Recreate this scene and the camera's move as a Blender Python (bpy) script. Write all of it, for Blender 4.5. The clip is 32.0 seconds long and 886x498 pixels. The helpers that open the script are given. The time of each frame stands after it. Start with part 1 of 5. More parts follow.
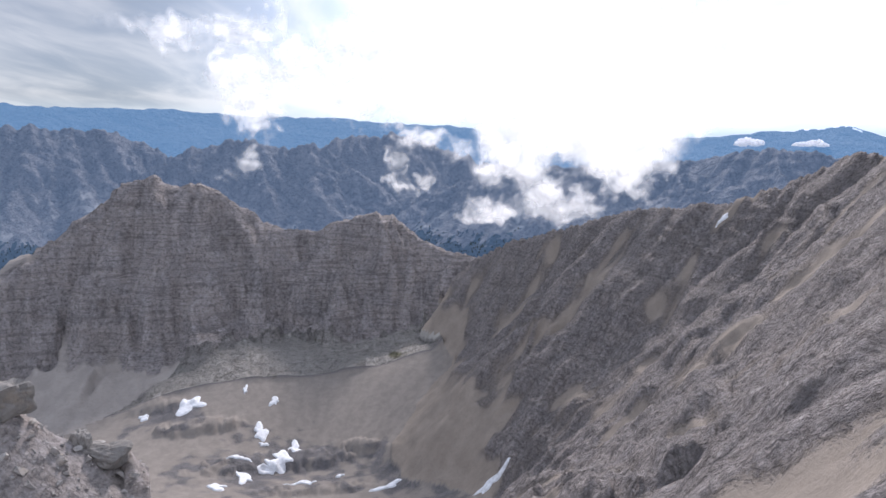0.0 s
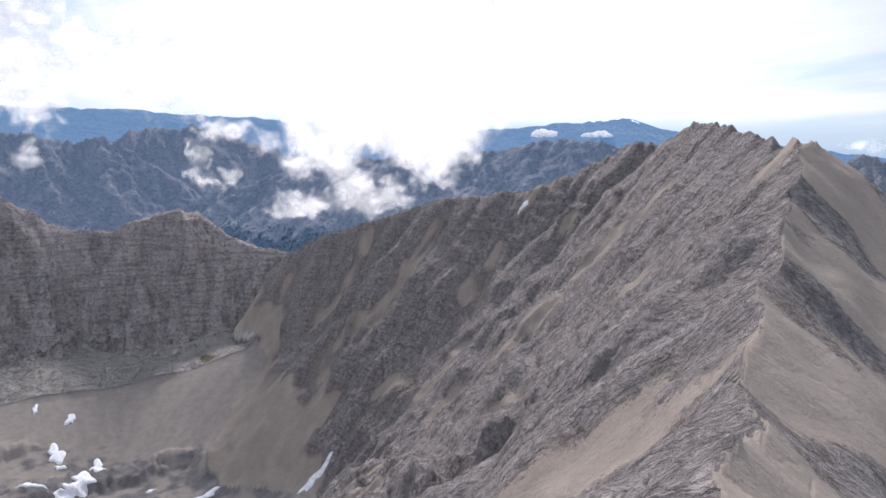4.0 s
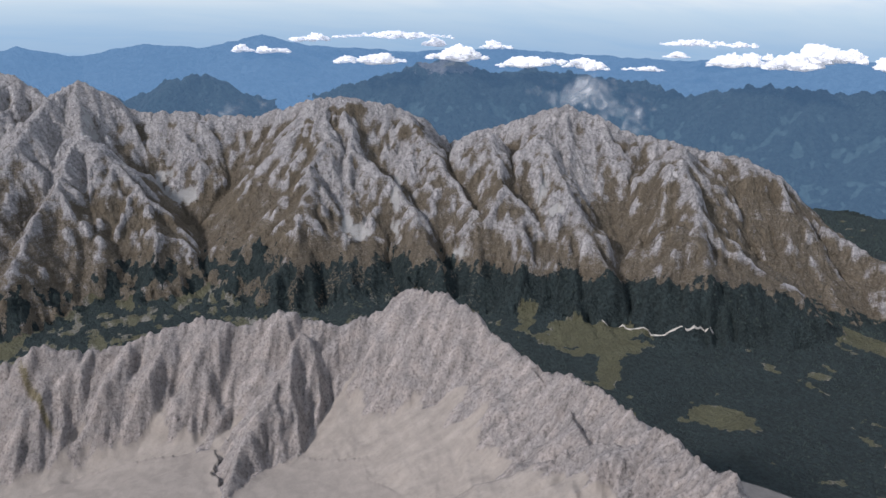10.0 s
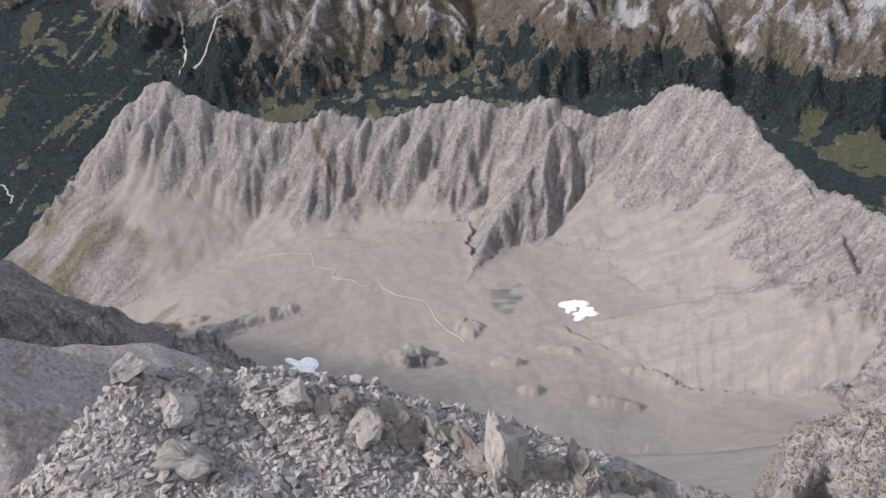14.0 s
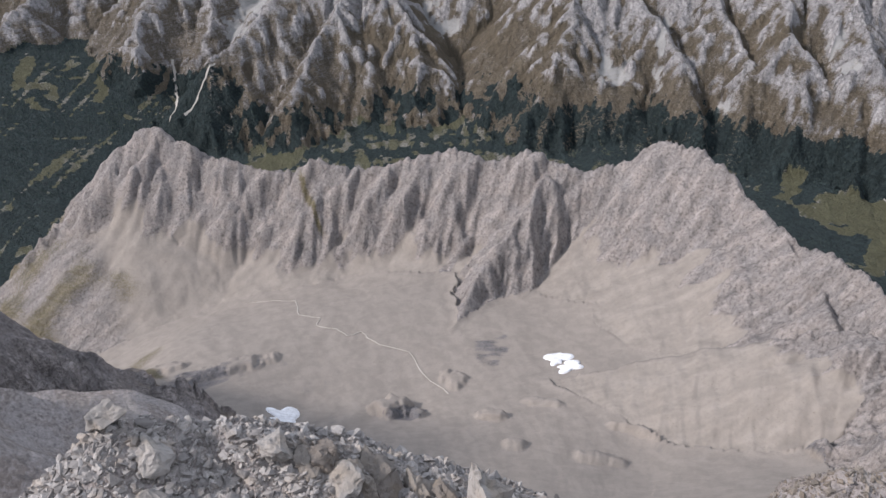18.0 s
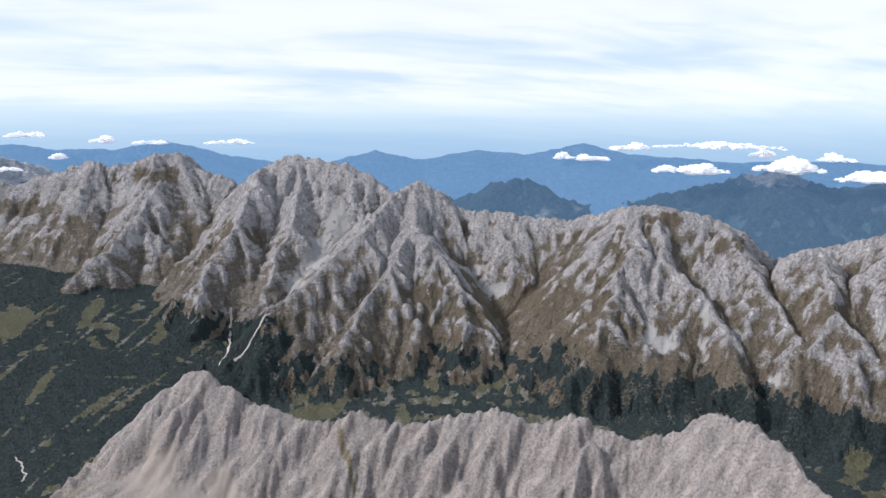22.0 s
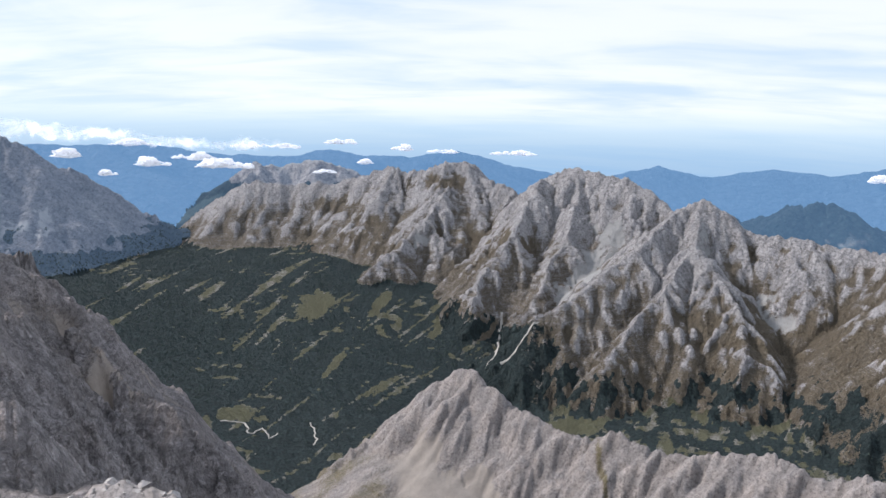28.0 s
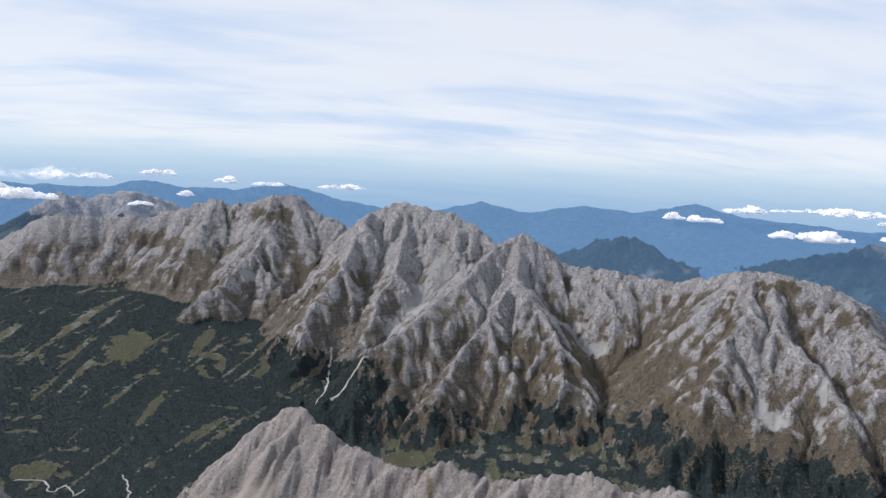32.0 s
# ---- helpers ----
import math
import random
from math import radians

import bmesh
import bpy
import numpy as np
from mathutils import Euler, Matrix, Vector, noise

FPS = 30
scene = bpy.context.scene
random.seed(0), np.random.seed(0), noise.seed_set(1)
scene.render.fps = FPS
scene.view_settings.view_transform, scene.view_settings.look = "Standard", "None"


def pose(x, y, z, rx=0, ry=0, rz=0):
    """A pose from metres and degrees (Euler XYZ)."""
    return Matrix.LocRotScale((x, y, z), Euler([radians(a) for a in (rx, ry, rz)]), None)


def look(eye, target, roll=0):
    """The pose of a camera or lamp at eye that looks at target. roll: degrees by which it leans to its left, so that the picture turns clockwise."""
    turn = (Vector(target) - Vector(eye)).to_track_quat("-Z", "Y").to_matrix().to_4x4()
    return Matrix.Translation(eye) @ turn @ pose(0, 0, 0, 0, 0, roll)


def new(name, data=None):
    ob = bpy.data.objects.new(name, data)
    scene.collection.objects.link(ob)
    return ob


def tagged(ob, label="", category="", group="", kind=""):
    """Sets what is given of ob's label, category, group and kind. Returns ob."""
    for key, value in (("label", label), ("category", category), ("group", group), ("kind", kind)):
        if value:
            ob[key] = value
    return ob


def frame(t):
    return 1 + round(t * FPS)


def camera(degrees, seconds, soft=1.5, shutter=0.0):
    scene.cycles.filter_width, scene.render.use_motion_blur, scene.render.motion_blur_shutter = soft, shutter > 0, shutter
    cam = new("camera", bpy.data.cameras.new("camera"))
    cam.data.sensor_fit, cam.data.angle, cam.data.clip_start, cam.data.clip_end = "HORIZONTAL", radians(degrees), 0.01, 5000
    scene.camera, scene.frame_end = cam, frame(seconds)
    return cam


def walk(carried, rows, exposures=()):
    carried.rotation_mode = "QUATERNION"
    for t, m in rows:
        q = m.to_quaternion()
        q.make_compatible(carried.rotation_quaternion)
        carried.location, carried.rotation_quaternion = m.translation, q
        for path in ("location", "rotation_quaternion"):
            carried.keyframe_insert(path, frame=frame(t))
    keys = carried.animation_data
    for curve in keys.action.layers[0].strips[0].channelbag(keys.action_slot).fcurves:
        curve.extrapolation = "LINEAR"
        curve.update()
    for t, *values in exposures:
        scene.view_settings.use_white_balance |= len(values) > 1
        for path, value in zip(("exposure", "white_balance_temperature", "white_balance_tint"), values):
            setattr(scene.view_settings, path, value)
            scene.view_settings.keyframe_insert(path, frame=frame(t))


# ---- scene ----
cam = camera(62.2, 32.0)
EYE = 1.65
TURNS = (
    (0.0, 80.365, -0.934, -0.116),
    (0.5, 80.479, -1.112, -0.209),
    (1.0, 80.696, -1.310, -0.417),
    (1.5, 80.844, -1.251, -0.610),
    (2.0, 80.732, -1.308, -0.536),
    (2.5, 80.318, -1.414, -0.336),
    (4.5, 79.664, -0.439, -21.923),
    (5.0, 78.815, 0.248, -29.780),
    (5.5, 77.883, 0.669, -44.925),
    (6.0, 79.403, 1.311, -66.413),
    (6.5, 80.262, 0.016, -88.624),
    (7.0, 79.959, -1.304, -104.985),
    (7.5, 79.392, -0.878, -108.103),
    (8.0, 79.682, 0.733, -113.625),
    (8.5, 80.819, -0.674, -122.003),
    (9.0, 81.599, -3.318, -129.167),
    (9.5, 80.206, -1.404, -133.362),
    (10.0, 71.622, -0.519, -132.830),
    (10.5, 66.567, -3.065, -129.736),
    (11.0, 63.088, -4.520, -129.624),
    (11.5, 57.317, -4.021, -125.829),
    (12.0, 53.197, -1.866, -116.574),
    (12.5, 52.702, 0.365, -114.668),
    (13.0, 54.526, 1.693, -114.203),
    (13.5, 55.724, 2.893, -112.993),
    (15.5, 55.181, 2.301, -111.833),
    (16.0, 54.922, 0.883, -114.600),
    (16.5, 54.788, 0.568, -117.099),
    (17.0, 54.824, -0.522, -118.427),
    (17.5, 55.427, -0.404, -115.985),
    (18.0, 59.580, 1.249, -112.957),
    (18.5, 66.398, 0.366, -113.213),
    (19.0, 72.528, -0.531, -115.984),
    (19.5, 77.229, -0.663, -118.248),
    (20.0, 80.535, -0.904, -118.259),
    (20.5, 80.243, -0.952, -116.862),
    (21.0, 79.272, -1.140, -115.880),
    (21.5, 79.206, -0.586, -114.265),
    (22.0, 79.524, -0.438, -108.762),
    (22.5, 79.682, -0.807, -103.287),
    (23.0, 79.623, -1.002, -98.619),
    (23.5, 79.829, -0.619, -94.018),
    (24.0, 79.905, -0.650, -89.450),
    (24.5, 79.839, -1.233, -86.335),
    (25.0, 80.192, -1.282, -85.133),
    (25.5, 80.451, -1.164, -84.984),
    (27.5, 80.216, -1.227, -86.569),
    (28.0, 80.205, -1.288, -87.218),
    (28.5, 80.349, -1.338, -87.613),
    (29.0, 80.336, -1.160, -87.619),
    (29.5, 80.386, -0.856, -87.557),
    (30.0, 80.542, -1.075, -88.004),
    (30.5, 81.058, -1.043, -90.340),
    (31.0, 81.979, -0.406, -93.295),
    (31.5, 82.674, -0.048, -95.630),
    (32.0, 83.296, -2.677, -100.424),
)
walk(cam, [(t, pose(0, 0, EYE, a, b, c)) for t, a, b, c in TURNS],
     exposures=((0, -0.1, 6420, 15), (2, -0.25, 6460, 15), (4.5, -0.1, 6510, 15), (6, -0.15, 6500, 13), (7, -0.1, 6500, 11), (8.5, -0.1, 6490, 11.8), (10, -0.2, 6480, 12.5), (11, 0.2, 6600, 12.8), (12, 0.15, 6600, 12.8), (16, 0.05, 6600, 12.8), (17, -0.02, 6600, 12.8), (18.2, 0, 6600, 12.8), (19, 0.28, 6550, 12), (20, 0.12, 6500, 11), (22, 0.08, 6497, 11), (30.5, 0.08, 6482, 11), (32, -0.15, 6480, 11)))

# ---------------------------------------------------------------- light
SUN_AZ, SUN_EL = 12.0, 34.0


def node(tree, kind, **inputs):
    n = tree.nodes.new(kind)
    for key, value in inputs.items():
        n.inputs[key.replace("_", " ")].default_value = value
    return n


def math_node(tree, op, a, b=None, clamp=False):
    n = tree.nodes.new("ShaderNodeMath")
    n.operation, n.use_clamp = op, clamp
    for i, v in enumerate((a, b)):
        if v is None:
            continue
        if isinstance(v, (int, float)):
            n.inputs[i].default_value = v
        else:
            tree.links.new(v, n.inputs[i])
    return n.outputs[0]


def mix_node(tree, fac, a, b, blend="MIX"):
    n = tree.nodes.new("ShaderNodeMix")
    n.data_type, n.blend_type = "RGBA", blend
    for sock, v in ((n.inputs[0], fac), (n.inputs[6], a), (n.inputs[7], b)):
        if isinstance(v, (int, float)):
            sock.default_value = v
        elif isinstance(v, (tuple, list)):
            sock.default_value = (*v[:3], 1)
        else:
            tree.links.new(v, sock)
    return n.outputs[2]


def ramp_node(tree, fac, lo, hi):
    n = tree.nodes.new("ShaderNodeMapRange")
    n.interpolation_type = "SMOOTHSTEP"
    n.inputs["From Min"].default_value, n.inputs["From Max"].default_value = lo, hi
    tree.links.new(fac, n.inputs["Value"])
    return n.outputs["Result"]


def noise_node(tree, vec, scale, detail=4.0, rough=0.55, distortion=0.0):
    n = tree.nodes.new("ShaderNodeTexNoise")
    n.inputs["Scale"].default_value, n.inputs["Detail"].default_value = scale, detail
    n.inputs["Roughness"].default_value, n.inputs["Distortion"].default_value = rough, distortion
    tree.links.new(vec, n.inputs["Vector"])
    return n.outputs["Fac"]


def block_node(tree, vec, scale, detail=3.0, rough=0.6):
    n = tree.nodes.new("ShaderNodeTexVoronoi")
    n.inputs["Scale"].default_value, n.inputs["Detail"].default_value, n.inputs["Roughness"].default_value = scale, detail, rough
    tree.links.new(vec, n.inputs["Vector"])
    return n.outputs["Distance"]


def scaled(tree, vec, sx, sy, sz):
    n = tree.nodes.new("ShaderNodeMapping")
    n.inputs["Scale"].default_value = (sx, sy, sz)
    tree.links.new(vec, n.inputs["Vector"])
    return n.outputs["Vector"]


def make_world():
    w = bpy.data.worlds.new("sky")
    scene.world = w
    w.use_nodes = True
    t = w.node_tree
    t.nodes.clear()
    sky = t.nodes.new("ShaderNodeTexSky")
    sky.sky_type, sky.sun_disc = "NISHITA", False
    sky.sun_elevation, sky.sun_rotation = radians(SUN_EL), radians(SUN_AZ)
    sky.altitude = 2700
    coord = t.nodes.new("ShaderNodeTexCoord").outputs["Generated"]
    sep = t.nodes.new("ShaderNodeSeparateXYZ")
    t.links.new(coord, sep.inputs[0])
    x, y, z = sep.outputs
    # a sheet of high cloud: the way met with a plane overhead
    up = math_node(t, "MAXIMUM", math_node(t, "ADD", z, 0.16), 0.05)
    flat = t.nodes.new("ShaderNodeCombineXYZ")
    t.links.new(math_node(t, "DIVIDE", x, up), flat.inputs[0])
    t.links.new(math_node(t, "DIVIDE", y, up), flat.inputs[1])
    big = noise_node(t, scaled(t, flat.outputs[0], 0.75, 0.40, 1), 1.3, 4, 0.5, 0.4)
    fine = noise_node(t, scaled(t, flat.outputs[0], 2.0, 0.8, 1), 1.5, 5, 0.55, 0.6)
    cover = math_node(t, "ADD", math_node(t, "MULTIPLY", big, 0.65), math_node(t, "MULTIPLY", fine, 0.35))
    thick = ramp_node(t, cover, 0.34, 0.61)
    # brightness of the sheet grows towards the sun behind it
    sx, sy = math.sin(radians(SUN_AZ)), math.cos(radians(SUN_AZ))
    toward = math_node(t, "ADD", math_node(t, "MULTIPLY", x, sx), math_node(t, "MULTIPLY", y, sy))
    glow = ramp_node(t, toward, 0.80, 1.0)
    grey = mix_node(t, thick, (0.62, 0.77, 1.02), (0.93, 0.98, 1.07))
    bright = math_node(t, "ADD", 1.06, math_node(t, "MULTIPLY", glow, 0.8))
    wx, wy = math.sin(radians(-42)), math.cos(radians(-42))
    west = ramp_node(t, math_node(t, "ADD", math_node(t, "MULTIPLY", x, wx), math_node(t, "MULTIPLY", y, wy)), 0.70, 0.97)
    heavy = mix_node(t, ramp_node(t, cover, 0.40, 0.58), (0.30, 0.35, 0.43), (0.62, 0.65, 0.70))
    sheet = mix_node(t, math_node(t, "MULTIPLY", west, 0.85), grey, heavy)
    scale_n = t.nodes.new("ShaderNodeVectorMath")
    scale_n.operation = "SCALE"
    t.links.new(sheet, scale_n.inputs[0])
    t.links.new(bright, scale_n.inputs["Scale"])
    # blue band of far air along the horizon
    band = ramp_node(t, z, 0.030, -0.012)
    air = mix_node(t, ramp_node(t, z, -0.06, 0.02), (0.27, 0.52, 0.84), (0.62, 0.84, 1.04))
    low = mix_node(t, math_node(t, "MULTIPLY", band, 0.85), scale_n.outputs[0], air)
    bg_cloud = t.nodes.new("ShaderNodeBackground")
    t.links.new(low, bg_cloud.inputs["Color"])
    bg_cloud.inputs["Strength"].default_value = 1.0
    bg_sky = t.nodes.new("ShaderNodeBackground")
    t.links.new(sky.outputs[0], bg_sky.inputs["Color"])
    bg_sky.inputs["Strength"].default_value = 0.10
    both = t.nodes.new("ShaderNodeMixShader")
    both.inputs[0].default_value = 0.85
    t.links.new(bg_sky.outputs[0], both.inputs[1])
    t.links.new(bg_cloud.outputs[0], both.inputs[2])
    out = t.nodes.new("ShaderNodeOutputWorld")
    t.links.new(both.outputs[0], out.inputs["Surface"])


make_world()
sun = new("sun", bpy.data.lights.new("sun", "SUN"))
sun.data.energy, sun.data.angle, sun.data.color = 4.2, radians(6), (1.0, 0.95, 0.92)
sa, se = radians(SUN_AZ), radians(SUN_EL)
sun.matrix_world = look((0, 0, 60), (-math.sin(sa) * math.cos(se), -math.cos(sa) * math.cos(se), 60 - math.sin(se)))


# ---------------------------------------------------------------- materials
def surface(name, rough=0.9):
    m = bpy.data.materials.new(name)
    m.use_nodes = True
    t = m.node_tree
    b = t.nodes["Principled BSDF"]
    b.inputs["Roughness"].default_value = rough
    b.inputs["Specular IOR Level"].default_value = 0.2
    pos = t.nodes.new("ShaderNodeNewGeometry").outputs["Position"]
    return m, t, b, pos


def attribute(t, name):
    n = t.nodes.new("ShaderNodeAttribute")
    n.attribute_name = name
    return n.outputs["Fac"]


def bump(t, b, height, distance, strength=0.6, before=None):
    n = t.nodes.new("ShaderNodeBump")
    n.inputs["Distance"].default_value, n.inputs["Strength"].default_value = distance, strength
    t.links.new(height, n.inputs["Height"])
    if before is not None:
        t.links.new(before, n.inputs["Normal"])
    t.links.new(n.outputs[0], b.inputs["Normal"])
    return n.outputs[0]


def terrain_material(name, rock, rock2, scree, grass, wood, grain, strata=0.0, air=None, ledges=0.5, cracks=1.0, relief=1.3, streak_shade=0.22):
    """Limestone with scree, turf and wood floor by the terrain's own cover; grain: size in metres of the rock's relief;
    air: emitted haze colour and its strength.
    """
    m, t, b, pos = surface(name, 0.92)
    rock, rock2 = (tuple(c * k for c, k in zip(v, (1.0, 0.98, 1.012))) for v in (rock, rock2))
    n1 = noise_node(t, pos, 1 / (grain * 11), 5, 0.6, 0.4)
    n2 = noise_node(t, pos, 1 / (grain * 1.6), 5, 0.64, 0.2)
    streak = noise_node(t, scaled(t, pos, 1, 1, 0.22), 1 / (grain * 2.6), 6, 0.68, 0.25)
    warp = t.nodes.new("ShaderNodeVectorMath")
    warp.operation = "ADD"
    t.links.new(scaled(t, pos, 1, 1, 0.6), warp.inputs[0])
    bend = t.nodes.new("ShaderNodeCombineXYZ")
    for axis in range(2):
        t.links.new(math_node(t, "MULTIPLY", math_node(t, "SUBTRACT", n1 if axis else streak, 0.5), grain * 9), bend.inputs[axis])
    t.links.new(bend.outputs[0], warp.inputs[1])
    blocks = block_node(t, warp.outputs[0], 1 / (grain * 4.5))
    n3 = noise_node(t, pos, 1 / (grain * 0.75), 6, 0.75, 0.1)
    slab = t.nodes.new("ShaderNodeTexVoronoi")
    slab.feature = "DISTANCE_TO_EDGE"
    slab.inputs["Scale"].default_value = 1 / (grain * 6.5)
    t.links.new(warp.outputs[0], slab.inputs["Vector"])
    joint = ramp_node(t, slab.outputs["Distance"], 0.09, 0.0)
    crack = math_node(t, "ABSOLUTE", math_node(t, "SUBTRACT", streak, 0.5))
    layer = noise_node(t, scaled(t, pos, 0.07, 0.07, 1.5), 1 / (grain * 1.8), 6, 0.65, 0.3)
    ledge = t.nodes.new("ShaderNodeSeparateXYZ")
    t.links.new(t.nodes.new("ShaderNodeNewGeometry").outputs["Normal"], ledge.inputs[0])
    flat = ramp_node(t, ledge.outputs[2], 0.72, 0.95)
    dark = tuple(c * 0.42 for c in rock)
    light = tuple(min(1, c * 1.45) for c in rock)
    col = mix_node(t, ramp_node(t, n1, 0.38, 0.64), rock, rock2)
    col = mix_node(t, math_node(t, "MULTIPLY", ramp_node(t, n2, 0.50, 0.64), 0.55), col, light)
    col = mix_node(t, math_node(t, "MULTIPLY", ramp_node(t, n2, 0.48, 0.36), 0.65), col, dark)
    col = mix_node(t, math_node(t, "MULTIPLY", ramp_node(t, blocks, 0.20, 0.03), 0.4), col, dark)
    col = mix_node(t, math_node(t, "MULTIPLY", joint, 0.3 * cracks), col, dark)
    col = mix_node(t, math_node(t, "MULTIPLY", ramp_node(t, n3, 0.48, 0.36), 0.45), col, dark)
    col = mix_node(t, math_node(t, "MULTIPLY", ramp_node(t, n3, 0.53, 0.66), 0.42), col, light)
    col = mix_node(t, math_node(t, "MULTIPLY", ramp_node(t, crack, 0.03, 0.0), 0.4 * cracks), col, dark)
    if strata:
        col = mix_node(t, math_node(t, "MULTIPLY", ramp_node(t, layer, 0.50, 0.60), strata), col, dark)
    sc = mix_node(t, ramp_node(t, n1, 0.35, 0.65), scree, tuple(c * 0.86 for c in scree))
    sc = mix_node(t, math_node(t, "MULTIPLY", ramp_node(t, n2, 0.45, 0.70), 0.35), sc, tuple(c * 0.7 for c in scree))
    loose = math_node(t, "MAXIMUM", attribute(t, "scree"), math_node(t, "MULTIPLY", flat, ledges))
    loose = ramp_node(t, math_node(t, "ADD", loose, math_node(t, "MULTIPLY", math_node(t, "SUBTRACT", n3, 0.5), 1.2)), 0.22, 0.78)
    col = mix_node(t, loose, col, sc)
    gr = mix_node(t, ramp_node(t, n3, 0.38, 0.64), grass, tuple(c * 0.62 for c in grass))
    g = ramp_node(t, math_node(t, "ADD", attribute(t, "grass"), math_node(t, "ADD", math_node(t, "MULTIPLY", math_node(t, "SUBTRACT", n3, 0.5), 2.2), math_node(t, "MULTIPLY", math_node(t, "SUBTRACT", layer, 0.5), 0.7))), 0.12, 0.80)
    col = mix_node(t, math_node(t, "MULTIPLY", g, 0.92), col, gr)
    wd = mix_node(t, ramp_node(t, n2, 0.35, 0.7), wood, tuple(c * 0.5 for c in wood))
    w = ramp_node(t, math_node(t, "ADD", attribute(t, "wood"), math_node(t, "ADD", math_node(t, "MULTIPLY", math_node(t, "SUBTRACT", n2, 0.5), 1.4), math_node(t, "MULTIPLY", math_node(t, "SUBTRACT", n3, 0.5), 1.2))), 0.42, 0.62)
    col = mix_node(t, w, col, wd)
    # streaks and relief shading painted into the colour: ribs lighter, gullies darker
    shade = math_node(t, "ADD", 1.0, math_node(t, "MULTIPLY", math_node(t, "MULTIPLY", attribute(t, "tone"), streak_shade), math_node(t, "SUBTRACT", 1.0, math_node(t, "MULTIPLY", loose, 0.65))))
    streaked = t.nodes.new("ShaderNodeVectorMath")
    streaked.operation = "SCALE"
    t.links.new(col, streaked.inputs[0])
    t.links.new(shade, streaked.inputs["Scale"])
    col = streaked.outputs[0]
    t.links.new(col, b.inputs["Base Color"])
    h = math_node(t, "ADD", math_node(t, "ADD", math_node(t, "MULTIPLY", n2, 0.6), math_node(t, "MULTIPLY", n3, 0.08)), math_node(t, "MULTIPLY", ramp_node(t, crack, 0.0, 0.10), 0.3 * cracks))
    h = math_node(t, "SUBTRACT", h, math_node(t, "MULTIPLY", joint, 0.3 * cracks))
    h = math_node(t, "ADD", h, math_node(t, "ADD", math_node(t, "MULTIPLY", blocks, 0.55), math_node(t, "MULTIPLY", streak, 0.6)))
    if strata:
        h = math_node(t, "ADD", h, math_node(t, "MULTIPLY", layer, strata * 1.2))
    calm = math_node(t, "SUBTRACT", 1.0, math_node(t, "MULTIPLY", ramp_node(t, loose, 0.45, 1.0), 0.75))
    bump(t, b, h, grain * relief, 1.0)
    t.links.new(calm, b.inputs["Normal"].links[0].from_node.inputs["Strength"])
    # emission stands in for the haze in front of far slopes
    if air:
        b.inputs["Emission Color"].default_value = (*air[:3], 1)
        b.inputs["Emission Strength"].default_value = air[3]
    return m


# WOOD has the blue of the air before distant woods mixed in
TURF, WOOD = (0.165, 0.132, 0.08), (0.034, 0.050, 0.052)
